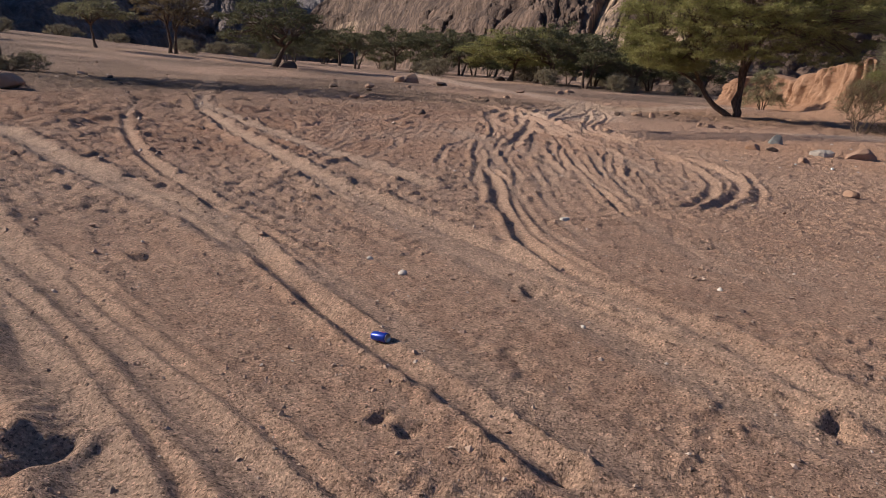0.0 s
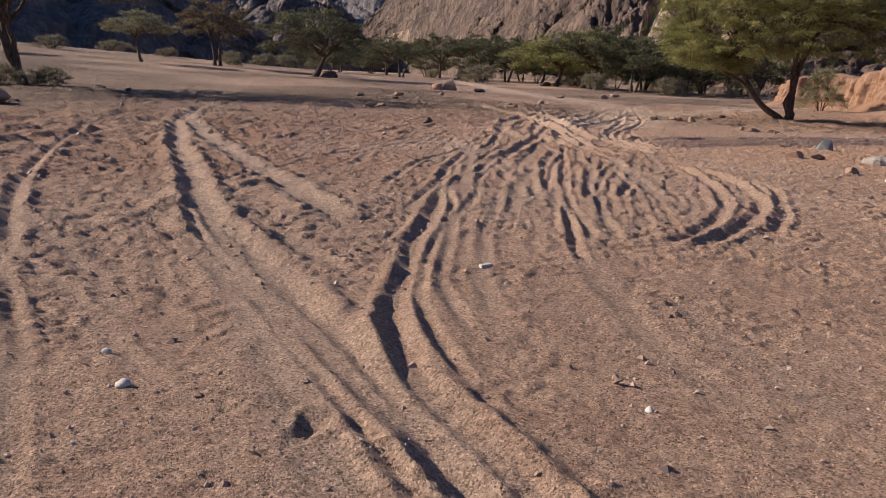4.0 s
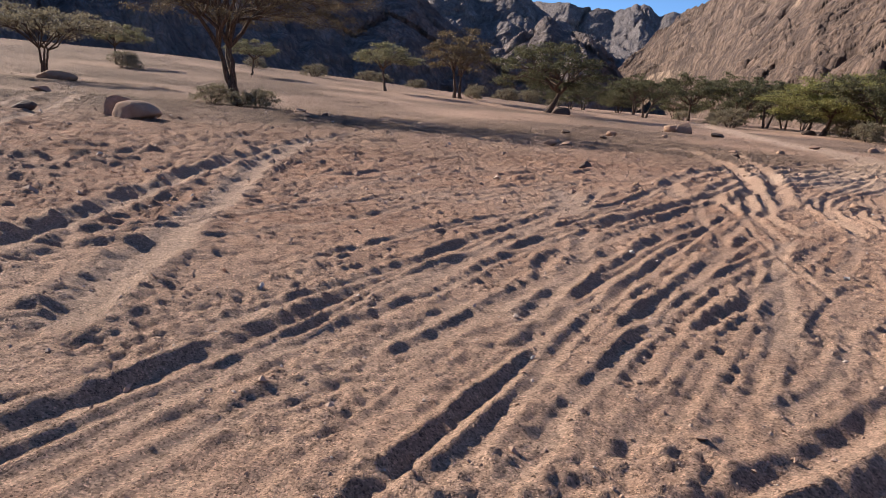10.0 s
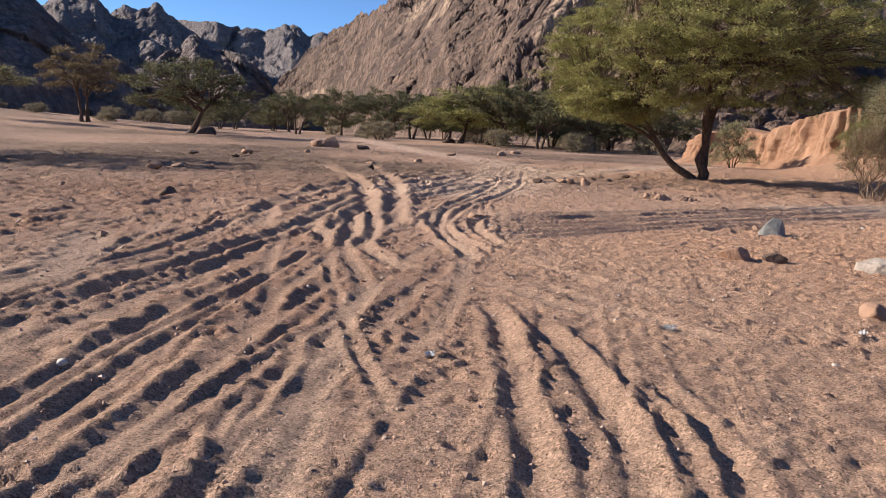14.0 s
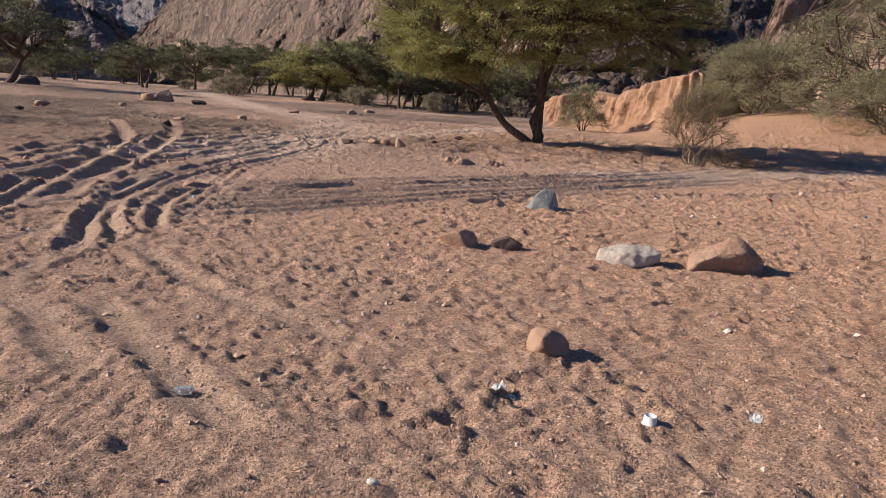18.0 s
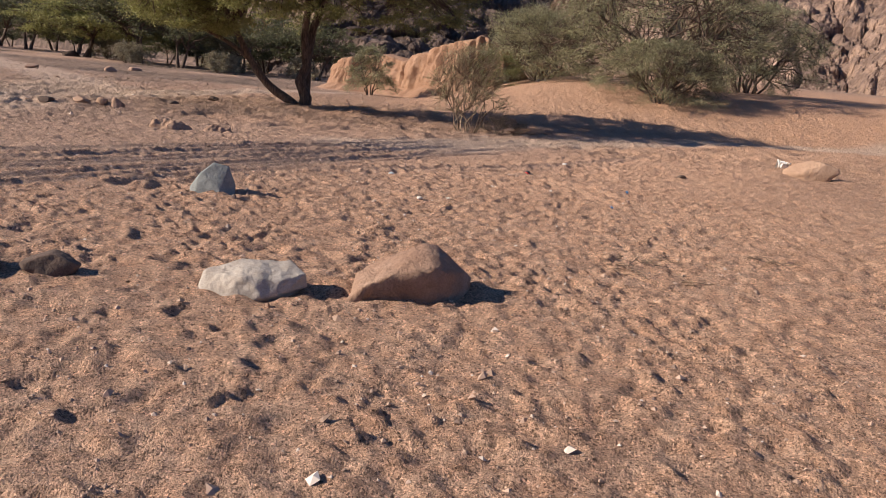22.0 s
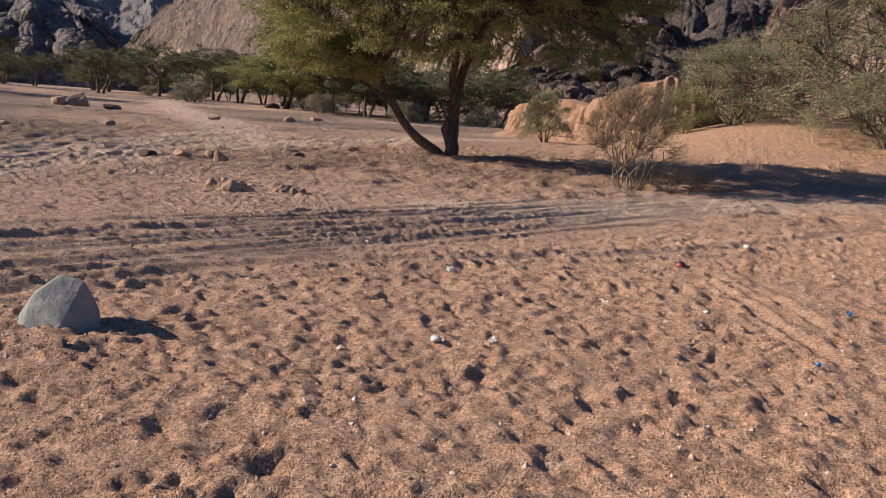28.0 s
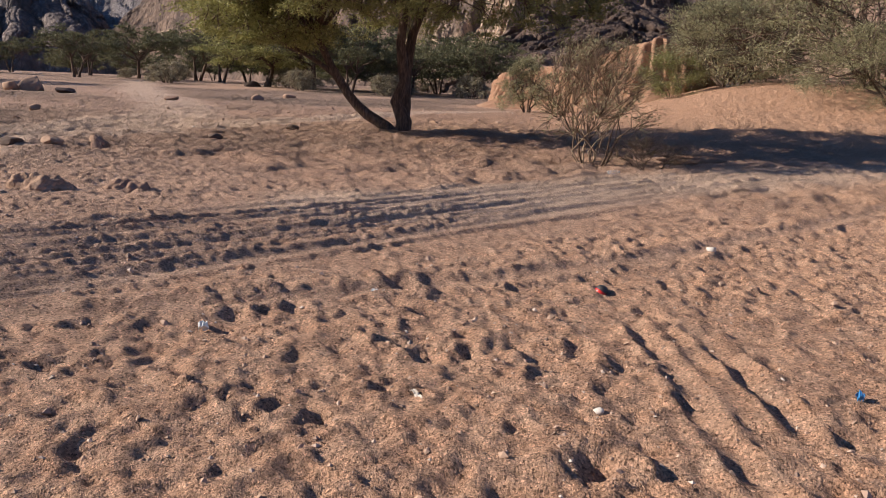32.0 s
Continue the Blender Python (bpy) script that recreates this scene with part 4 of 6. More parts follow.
def ground_sheet():
    keep = grid_faces(len(FAR["u"]), len(FAR["v"]))
    first = keep[:, 0]
    fu, fv = FAR["u"][first // len(FAR["v"])], FAR["v"][first % len(FAR["v"])]
    keep = keep[~((fu > U_LO - 1e-6) & (fu < U_HI - 1e-6) & (fv > V_LO - 1e-6) & (fv < V_HI - 1e-6))]
    faces = np.concatenate([keep, grid_faces(len(NEAR["u"]), len(NEAR["v"])) + FAR["h"].size])
    co = np.concatenate([np.stack([g["x"], g["y"], g["h"]], -1).reshape(-1, 3) for g in (FAR, NEAR)])
    used = np.zeros(len(co), bool)
    used[faces.ravel()] = True
    place = np.cumsum(used) - 1
    me = mesh_from("ground", co[used], place[faces], True, SAND)
    (tone_f, stony_f, far_f), (tone_n, stony_n, far_n) = tones(FAR), tones(NEAR)
    for name, kind, field, values in (("tone", 'FLOAT_COLOR', "color", np.concatenate([tone_f, tone_n])), ("stony", 'FLOAT', "value", np.concatenate([stony_f, stony_n])), ("distant", 'FLOAT', "value", np.concatenate([far_f, far_n])),
                                      ("tread", 'FLOAT_VECTOR', "vector", np.concatenate([np.stack(g["tread"], -1).reshape(-1, 3) for g in (FAR, NEAR)]))):
        me.attributes.new(name, kind, 'POINT').data.foreach_set(field, values[used].astype(np.float32).ravel())
    return thing("ground", me, None, "pinkish gravelly desert sand with wheel ruts and hoof prints", "ground", "", "structure")


ground_sheet()

# ---- mountains, bank ----
def mountain(columns, na, nr, seed, material, label, cell=14.0, rough=1.0, jag=1.0, power=1.0, slant=0.0, long=1.5):
    """A mountain side by bearing: (bearing, foot distance, crest distance, crest elevation), seen from the walk."""
    c = np.array(columns)
    az = np.linspace(c[0, 0], c[-1, 0], na)
    foot, crest, el = (np.interp(az, c[:, 0], c[:, k]) for k in (1, 2, 3))
    top = 1.5 + crest * np.tan(np.radians(el))
    wob = fbm(az * 0.7, az * 0 + seed, octaves=4, seed=seed, gain=0.5)
    top = top * (1 + 0.055 * jag * wob)
    r = np.concatenate([np.linspace(-0.05, 1, int(nr * 0.88)), np.linspace(1.03, 1.5, nr - int(nr * 0.88))])
    R = r[None, :] + 0 * az[:, None]
    D = foot[:, None] + (crest - foot)[:, None] * R
    rise = np.where(R < 1, np.sign(R) * np.abs(R) ** power, 1 - (R - 1) * 1.3)
    A = np.radians(az)[:, None] + 0 * R
    S, L = A * np.mean(foot + crest) / 2, R * np.hypot(np.mean(crest - foot), np.mean(top))
    S0, L0 = S, L
    S = S0 - slant * L0
    gully = fbm(S / (cell * 3.2), L / (cell * 9), octaves=4, seed=seed + 11)
    D = D + (crest - foot)[:, None] * 0.15 * gully * np.clip(R, 0, 1)
    Z = top[:, None] * rise + top[:, None] * 0.05 * fbm(S / cell / 3, L / cell / 3, octaves=4, seed=seed + 17) * np.clip(R * 3, 0, 1)
    wx, wy = S + cell * 0.5 * fbm(S / cell, L / cell, octaves=2, seed=seed + 23), L + cell * 0.5 * fbm(S / cell + 9, L / cell, octaves=2, seed=seed + 24)
    push = 0
    for size, amp in ((cell * 2.2, 0.9), (cell, 0.6), (cell * 0.45, 0.45), (cell * 0.22, 0.35)):
        f1, f2, tone_ = cells(wx / size, wy / size / long, seed + int(size))
        push = push + amp * size * rough * (0.32 * (1 - f1 * f1) + 0.25 * np.minimum(f2 - f1, 0.35) + 0.25 * (tone_ - 0.5))
    push = push * np.clip(R * 4 + 0.25, 0, 1)
    D = D - push * 1.15
    Z = Z + push * 0.5
    X, Y = 5 + D * np.sin(A), 3 + D * np.cos(A)
    me = mesh_from("mountain", np.stack([X, Y, Z - 1.0], -1).reshape(-1, 3), grid_faces(na, nr), False, material)
    return thing("mountain", me, None, label, "mountain", "", "structure")


def slab_mountain(columns, na, nr, seed, material, label, jag=1.0, power=1.0, lean=0.4, scale=1.0, blocky=0.0):
    """A granite side of long leaning slabs split by deep cracks, with blocky rubble between, given by bearing."""
    c = np.array(columns)
    az = np.linspace(c[0, 0], c[-1, 0], na)
    foot, crest, el = (np.interp(az, c[:, 0], c[:, k]) for k in (1, 2, 3))
    top = 1.5 + crest * np.tan(np.radians(el))
    spur = (0.05 * jag * fbm(az * 0.9, az * 0 + seed, octaves=5, seed=seed, gain=0.6) + 0.05 * jag * np.abs(fbm(az * 2.6, az * 0 + seed, octaves=4, seed=seed + 90, gain=0.6)))
    n1 = int(nr * 0.9)
    r = np.concatenate([np.linspace(-0.04, 1, n1), np.linspace(1.03, 1.4, nr - n1)])
    R = r[None, :] + 0 * az[:, None]
    A = np.radians(az)[:, None] + 0 * R
    D = foot[:, None] + (crest - foot)[:, None] * R
    Z = top[:, None] * np.where(R < 1, np.sign(R) * np.abs(R) ** power, 1 - (R - 1) * 1.3) * (1 + spur[:, None] * np.clip(R, 0, 1) ** 6)
    S, L = A * np.mean(foot + crest) / 2, R * np.hypot(np.mean(crest - foot), np.mean(top))
    wob = 6 * scale * fbm(S / (40 * scale), L / (40 * scale), octaves=3, seed=seed + 1)
    C, T = (S - lean * L) * math.cos(0.5 * lean) + wob, L + 0.3 * S
    zone = smooth(-0.12, 0.12, fbm(C / (38 * scale), T / (90 * scale), octaves=3, seed=seed + 2) - 0.02 - blocky - 0.34 * smooth(40, 33, az)[:, None] * (lean > 0.3))     # long slabs or rubble
    push = 16 * scale * (0.5 - 2 * np.abs(fbm(C / (60 * scale), T / (170 * scale), octaves=3, seed=seed + 3)))
    for w, amp in ((20.0, 8.0), (8.5, 4.6), (3.6, 2.0), (1.7, 0.8)):
        w, amp = w * scale, amp * scale
        n = vnoise(C / w, T / (w * 5.5), seed=seed + int(w * 7)) + 0.35 * vnoise(C / w * 2.1, T / (w * 7), seed=seed + 40 + int(w * 7))
        push = push + 1.2 * zone * amp * (0.55 - np.exp(-np.abs(n) * 6.0)) * (0.6 + 0.4 * vnoise(S / w / 2, L / w / 2, seed=seed + 50))
    rough = 0
    for size, amp in ((11.0, 1.0), (5.5, 1.0), (2.8, 0.9), (1.5, 0.7)):
        size = size * scale
        f1, f2, pick = cells((C + 0.4 * size * vnoise(S / size, L / size, seed=seed + 60)) / size, L / size / 1.35, seed + 70 + int(size * 3))
        rough = rough + amp * size * (0.58 * np.sqrt(np.maximum(0, 1 - np.minimum(f1, 1) ** 2)) + 0.25 * (pick - 0.5))
    push = push + (1 - zone) * 1.5 * (rough - 6.5 * scale) + zone * 0.10 * rough
    push = push * np.clip(R * 5 + 0.2, 0, 1)
    D, Z = D - push * 0.5, Z + push * 0.8
    me = mesh_from("mountain", np.stack([5 + D * np.sin(A), 3 + D * np.cos(A), Z - 1.0], -1).reshape(-1, 3), grid_faces(na, nr), False, material)
    bare = zone * smooth(-0.06, 0.18, fbm(C / (14 * scale), T / (70 * scale), octaves=4, seed=seed + 80) + 0.14 * smooth(35, 41, az)[:, None] - 0.05 * (lean > 0.3))
    slab = me.attributes.new("slab", 'FLOAT', 'POINT')
    slab.data.foreach_set("value", np.clip(bare, 0, 1).astype(np.float32).ravel())
    return thing("mountain", me, None, label, "mountain", "", "structure")


slab_mountain([(17, 700, 760, 1.5), (20, 640, 730, 4.2), (23, 520, 680, 6.6), (26.3, 400, 600, 8.7), (31, 310, 520, 11.3), (36, 262, 470, 13.6), (42, 235, 430, 14.6), (47, 215, 380, 13.8),
               (51, 200, 330, 11.0), (55, 200, 300, 7.0), (59, 205, 290, 3.0), (61, 215, 280, 0.5)], 740, 290, 3, GRANITE_LIT, "sunlit granite mountain side with pale slabs and dark varnish", 0.9, 1.05, 0.38)
mountain([(42.5, 150, 200, 0.3), (45, 140, 205, 2.4), (48, 135, 210, 4.2), (52, 135, 212, 5.4), (56, 138, 212, 5.4), (59, 142, 210, 4.4), (62, 150, 205, 2.2), (64, 160, 200, 0.3)],
         330, 120, 15, BOULDER_SLOPE, "dark boulder slope below the mountain", 5.0, 1.1, 1.2, 0.9, 0.0, 1.0)
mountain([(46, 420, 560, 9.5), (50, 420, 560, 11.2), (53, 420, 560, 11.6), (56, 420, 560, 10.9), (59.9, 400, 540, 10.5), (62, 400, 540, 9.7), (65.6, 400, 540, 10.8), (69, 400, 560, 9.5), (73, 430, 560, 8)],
         260, 90, 21, GRANITE_SHADE, "jagged granite mountain behind the acacia, coloured dark for shade", 16.0, 0.9, 1.6, 1.0)
slab_mountain([(61.0, 250, 262, 0.2), (62.2, 240, 270, 5.0), (63.4, 235, 275, 8.8), (64.2, 230, 280, 8.4), (66, 220, 290, 6.0), (68.5, 200, 300, 9.4), (72, 185, 310, 11.2), (75.5, 180, 310, 11.3), (77.3, 175, 300, 9.9), (80, 170, 290, 10.8), (86, 165, 280, 12), (98, 165, 280, 11)],
         440, 180, 33, GRANITE_ROSE, "rose-coloured rugged granite mountain in sunlight", 1.3, 0.9, 0.08, 0.62, 0.02)
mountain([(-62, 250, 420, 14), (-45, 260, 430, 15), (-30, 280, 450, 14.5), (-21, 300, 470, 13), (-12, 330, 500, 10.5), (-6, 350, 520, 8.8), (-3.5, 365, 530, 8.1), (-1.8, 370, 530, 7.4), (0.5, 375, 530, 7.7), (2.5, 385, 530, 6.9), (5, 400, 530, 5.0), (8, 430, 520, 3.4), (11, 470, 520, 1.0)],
         360, 110, 47, GRANITE_DARK_HAZED, "dark granite mountain side lying in shade", 16.0, 0.8, 0.7, 1.0)
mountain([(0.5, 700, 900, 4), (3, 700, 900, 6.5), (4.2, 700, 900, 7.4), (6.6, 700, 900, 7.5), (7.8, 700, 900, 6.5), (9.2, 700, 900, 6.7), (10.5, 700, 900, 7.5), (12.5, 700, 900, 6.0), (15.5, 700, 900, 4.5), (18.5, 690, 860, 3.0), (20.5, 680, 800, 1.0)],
         260, 80, 59, GRANITE_FAR_HAZED, "distant granite peaks with haze in their colour", 22.0, 0.9, 1.3, 1.0)
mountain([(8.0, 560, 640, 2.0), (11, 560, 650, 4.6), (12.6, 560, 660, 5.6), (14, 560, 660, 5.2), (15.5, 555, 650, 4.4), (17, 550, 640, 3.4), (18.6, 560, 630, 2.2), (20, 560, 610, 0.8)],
         200, 70, 63, GRANITE_DARK_HAZED, "dark rugged granite foothill", 14.0, 1.0, 1.8, 1.0)
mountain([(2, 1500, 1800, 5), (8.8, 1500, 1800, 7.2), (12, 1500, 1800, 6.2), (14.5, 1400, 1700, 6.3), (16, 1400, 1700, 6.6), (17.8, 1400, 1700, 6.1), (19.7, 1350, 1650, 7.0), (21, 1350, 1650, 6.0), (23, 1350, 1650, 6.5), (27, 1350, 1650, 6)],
         220, 60, 71, GRANITE_FAR_HAZED, "far bluish mountain at the end of the valley, haze in its colour", 40.0, 0.8, 1.2, 1.0)
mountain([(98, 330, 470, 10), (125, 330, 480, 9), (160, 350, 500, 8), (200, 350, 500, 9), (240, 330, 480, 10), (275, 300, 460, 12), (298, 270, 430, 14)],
         160, 40, 83, GRANITE_DARK_HAZED, "granite mountains closing the valley behind", 30.0, 0.6, 1.0, 1.0)


def earth_bank():
    """The eroded orange bank: a gullied face with a rounded top."""
    na, nr = 260, 70
    line = curve_through([(68, 60), (64, 56.5), (63.2, 53.5), (64.2, 50.5), (63.2, 46.0), (61.2, 40.5), (61.5, 37.0), (66, 34.5), (76, 33)], 0.5)
    pts = np.array([(p.x, p.y) for p in line])
    run = np.concatenate([[0], np.cumsum(np.hypot(*np.diff(pts, axis=0).T))])
    s = np.linspace(0, run[-1], na)
    px, py = np.interp(s, run, pts[:, 0]), np.interp(s, run, pts[:, 1])
    tx, ty = np.gradient(px), np.gradient(py)
    size = np.hypot(tx, ty)
    nx, ny = ty / size, -tx / size
    inward = np.sign(nx[na // 4] * 1.0 + ny[na // 4] * 0.2)
    q = np.linspace(0, 1, nr)
    S, Q = np.meshgrid(s, q, indexing='ij')
    height = np.interp(s, [0, 0.3 * run[-1], 0.62 * run[-1], 0.7 * run[-1], 0.78 * run[-1], run[-1]], [2.4, 3.9, 4.1, 3.8, 3.0, 1.5])[:, None]
    height = height * (1 + 0.22 * fbm(S / 5, S * 0, octaves=3, seed=91))
    depth_in = np.interp(Q, [0, 0.18, 0.62, 0.8, 1], [-2.5, 0.2, 0.8, 3.0, 16])
    up = np.interp(Q, [0, 0.1, 0.2, 0.62, 0.74, 1], [-0.25, 0.0, 0.22, 0.93, 1.0, 0.55])
    gully = np.abs(fbm(S / 1.3 + 0.3 * Q, Q * 0.6, octaves=4, seed=92, gain=0.6))
    depth_in = depth_in + 2.2 * (0.3 - gully) * np.exp(-((Q - 0.42) / 0.26) ** 2) + 0.25 * fbm(S / 0.7, Q * 9, octaves=3, seed=93) * np.exp(-((Q - 0.4) / 0.3) ** 2)
    base = terrain(px, py)[:, None]
    X = px[:, None] + inward * nx[:, None] * depth_in
    Y = py[:, None] + inward * ny[:, None] * depth_in
    Z = np.minimum(base, 1.0) + height * up + 0.12 * fbm(S / 1.1, Q * 12, octaves=3, seed=94)
    me = mesh_from("earth_bank", np.stack([X, Y, Z], -1).reshape(-1, 3), grid_faces(na, nr), True, ORANGE_EARTH)
    return thing("earth_bank", me, None, "eroded orange earth bank with gullied steep face", "bank", "", "structure")


earth_bank()

# ---- trees and bushes ----
class Wood:
    """Tapered tubes gathered into one mesh."""

    def __init__(self):
        self.co, self.faces, self.n = [], [], 0

    def tube(self, points, radii, sides=6, wobble=0.0):
        ring = np.arange(sides) * 2 * math.pi / sides
        last = None
        for i, (p, r) in enumerate(zip(points, radii)):
            a = points[min(i + 1, len(points) - 1)] - points[max(i - 1, 0)]
            a = a.normalized() if a.length > 1e-6 else Vector((0, 0, 1))
            b = a.cross(Vector((0.31, 0.95, 0.05))).normalized()
            c = a.cross(b)
            for k in range(sides):
                w = r * (1 + wobble * math.sin(3 * ring[k] + 1.7 * i))
                self.co.append(p + (b * math.cos(ring[k]) + c * math.sin(ring[k])) * w)
            if last is not None:
                for k in range(sides):
                    k2 = (k + 1) % sides
                    self.faces.append((last + k, last + k2, self.n + k2, self.n + k))
            last = self.n
            self.n += sides

    def mesh(self, name, material):
        return mesh_from(name, np.array([tuple(v) for v in self.co]), np.array(self.faces), True, material)


def bend(a, b, rnd, n=5, sag=0.0, jitter=0.08):
    """A crooked line from a to b."""
    size = (b - a).length
    out = []
    for i in range(n + 1):
        t = i / n
        p = a.lerp(b, t)
        if 0 < i < n:
            p = p + Vector((rnd.gauss(0, 1), rnd.gauss(0, 1), rnd.gauss(0, 0.7))) * jitter * size * 0.6
        p.z += sag * size * math.sin(math.pi * t)
        out.append(p)
    return out


def leaf_mesh(name, centres, spread, per, length, width, seed, material, lift=0.3, sprays=14):
    """Small leaves strung along thin sprays that fan out of each clump: folded diamonds, each standing free."""
    g = np.random.default_rng(seed)
    m = len(centres)
    way = g.normal(size=(m, sprays, 3))
    way /= np.linalg.norm(way, axis=2)[:, :, None]
    way[:, :, 2] = way[:, :, 2] + lift * 0.3
    way *= g.uniform(0.55, 1.25, (m, sprays, 1))
    which = g.integers(0, sprays, (m, per))
    d = np.take_along_axis(way, which[:, :, None], 1).reshape(-1, 3)
    c, s = np.repeat(np.array(centres), per, 0), np.repeat(np.array(spread), per, 0)
    k = g.random((len(c), 1)) ** 0.6
    p = c + d * s * k + g.normal(size=c.shape) * s * 0.17
    p[:, 2] -= 0.22 * s[:, 0] * k[:, 0] ** 2
    a = d * np.array((1, 1, 0.5)) + g.normal(size=c.shape) * 0.55
    a /= np.linalg.norm(a, axis=1)[:, None]
    b = np.cross(a, g.normal(size=c.shape) + np.array((0, 0, 0.8)))
    b /= np.linalg.norm(b, axis=1)[:, None]
    k = g.uniform(0.6, 1.4, (len(c), 1))
    a, b = a * length * k * 0.5, b * width * k * 0.5
    co = np.stack([p - a, p - b + a * 0.2, p + a, p + b + a * 0.2], 1).reshape(-1, 3)
    return mesh_from(name, co, np.arange(len(co)).reshape(-1, 4), False, material)


def acacia_meshes(seed, height, radius, fork, trunk_r, clumps, per, leaf, leaf_mat, thick=0.42, stems=1, lean=0.1, dome=0.5, extra=(), clump_size=0.85, limb_n=6, lobes=()):
    """An umbrella acacia: crooked stems, spreading limbs and a flat-domed crown of clumps."""
    rnd = random.Random(seed)
    wood, centres, spread = Wood(), [], []
    forks = []
    for k in range(stems):
        turn = rnd.uniform(0, 6.28) + k * 6.28 / stems
        out = lean * height * (0.4 + 0.6 * k / max(1, stems - 1) if stems > 1 else 1)
        tip = Vector((math.cos(turn) * out, math.sin(turn) * out, fork * rnd.uniform(0.9, 1.15)))
        line = bend(Vector((math.cos(turn) * trunk_r * 0.7 * (stems > 1), math.sin(turn) * trunk_r * 0.7 * (stems > 1), -0.25)), tip, rnd, 8, 0.0, 0.022)
        r0 = trunk_r * (1 if stems == 1 else 0.75)
        wood.tube(line, [r0 * (1.35 if i == 0 else 1.1 if i == 1 else 1 - 0.07 * i) for i in range(len(line))], 9, 0.10)
        forks.append((tip, r0 * 0.62))
    for line, r0, r1 in extra:
        pts = [Vector(q) for q in line]
        wood.tube(curve_through(pts, 0.35), list(np.linspace(r0, r1, len(curve_through(pts, 0.35)))), 9, 0.08)
        forks.append((pts[-1], r1))
    base_z = height * (1 - thick)
    places = []
    for k in range(clumps):
        t = (k + 0.5) / clumps
        rr = math.sqrt(t) * radius * rnd.uniform(0.88, 1.06)
        ang = k * 2.39996 + rnd.gauss(0, 0.25)
        topz = height * (1 - dome * thick * (rr / radius) ** 2.2)
        layer = 0.97 * rnd.random() ** 1.2 if rr < 0.9 * radius else 0.45 * rnd.random()
        z = topz - layer * (topz - base_z) - clump_size * 0.3
        places.append(Vector((math.cos(ang) * rr, math.sin(ang) * rr, z + rnd.gauss(0, 0.12) * clump_size)))
    for (cx, cy, cz), (lx, ly, lz), n in lobes:
        for _ in range(n):
            d = Vector((rnd.gauss(0, 1), rnd.gauss(0, 1), rnd.gauss(0, 1))).normalized() * rnd.random() ** 0.5
            places.append(Vector((cx + d.x * lx, cy + d.y * ly, cz + d.z * lz)))
    groups = {}
    for p in places:
        best = min(range(len(forks)), key=lambda f: (Vector((p.x, p.y)) - Vector((forks[f][0].x, forks[f][0].y))).length + rnd.uniform(0, 0.6))
        sector = int((math.atan2(p.y - forks[best][0].y, p.x - forks[best][0].x) + math.pi) / (2 * math.pi) * limb_n) % limb_n
        groups.setdefault((best, sector), []).append(p)
    for (f, sector), members in groups.items():
        start, r0 = forks[f]
        mid = sum(members, Vector()) / len(members)
        elbow = start.lerp(mid, 0.62)
        elbow.z = start.z + (mid.z - start.z) * 0.66
        limb = bend(start - Vector((0, 0, 0.05)), elbow, rnd, 4, 0.05, 0.12)
        wood.tube(limb, np.linspace(r0 * 0.85, r0 * 0.42, len(limb)), 6, 0.06)
        for p in members:
            joint = limb[rnd.choice((2, 3, 4, 4))]
            twig = bend(joint, p, rnd, 4, 0.04, 0.10)
            wood.tube(twig, np.linspace(r0 * 0.3, 0.012 + r0 * 0.04, len(twig)), 4)
            for _ in range(3):
                q = p + Vector((rnd.gauss(0, 1), rnd.gauss(0, 1), rnd.gauss(0, 0.35))) * clump_size * 0.6
                wood.tube([twig[3], q], [r0 * 0.08 + 0.006, 0.006], 3)
    for p in places:
        k = clump_size * rnd.uniform(0.75, 1.25)
        centres.append(tuple(p))
        spread.append((k, k, k * rnd.uniform(0.28, 0.45)))
    return wood.mesh("trunk", BARK), leaf_mesh("crown", centres, spread, per, leaf[0], leaf[1], seed, leaf_mat)


def tree(meshes, x, y, turn, scale, label, group="", name="acacia_tree", category="tree", sink=0.0):
    ob = thing(name, None, Matrix.Translation((x, y, ground_at(x, y) - sink)) @ Matrix.Rotation(radians(turn), 4, 'Z') @ Matrix.Diagonal((scale, scale, scale, 1)), label, category, group)
    part_of(ob, "trunk", meshes[0])
    part_of(ob, "crown", meshes[1])
    return ob


# the great acacia: an upright stem, a second one against it and one leaning low
VIEW = radians(48)
side = Vector((-math.cos(VIEW), math.sin(VIEW), 0))   # to the left as one walks up to it


def at_tree(l, z, d=0.0):
    return tuple(side * l + Vector((math.sin(VIEW), math.cos(VIEW), 0)) * d + Vector((0, 0, z)))


great = acacia_meshes(5, 10.6, 7.4, 4.3, 0.235, 720, 400, (0.092, 0.034), LEAF_GREEN, 0.66, 1, 0.02, 0.5,
                      [([at_tree(0.1, -0.2), at_tree(0.5, 0.16), at_tree(1.1, 0.5), at_tree(1.8, 1.15), at_tree(2.4, 2.1), at_tree(2.9, 3.0)], 0.21, 0.11),
                       ([at_tree(-0.12, -0.2, 0.15), at_tree(-0.1, 1.6, 0.15), at_tree(-0.3, 3.2, 0.2), at_tree(-1.0, 5.0, 0.3)], 0.2, 0.13),
                       ([at_tree(2.2, 1.7), at_tree(2.9, 2.2), at_tree(4.2, 2.8), at_tree(5.4, 3.3)], 0.09, 0.05)], 0.72, 7,
                      [(at_tree(4.2, 3.3), (2.4, 2.2, 0.8), 56), (at_tree(5.4, 4.2, 0.5), (2.2, 2.4, 1.0), 56), (at_tree(6.4, 5.0, 0.2), (1.4, 2.2, 1.2), 34)])
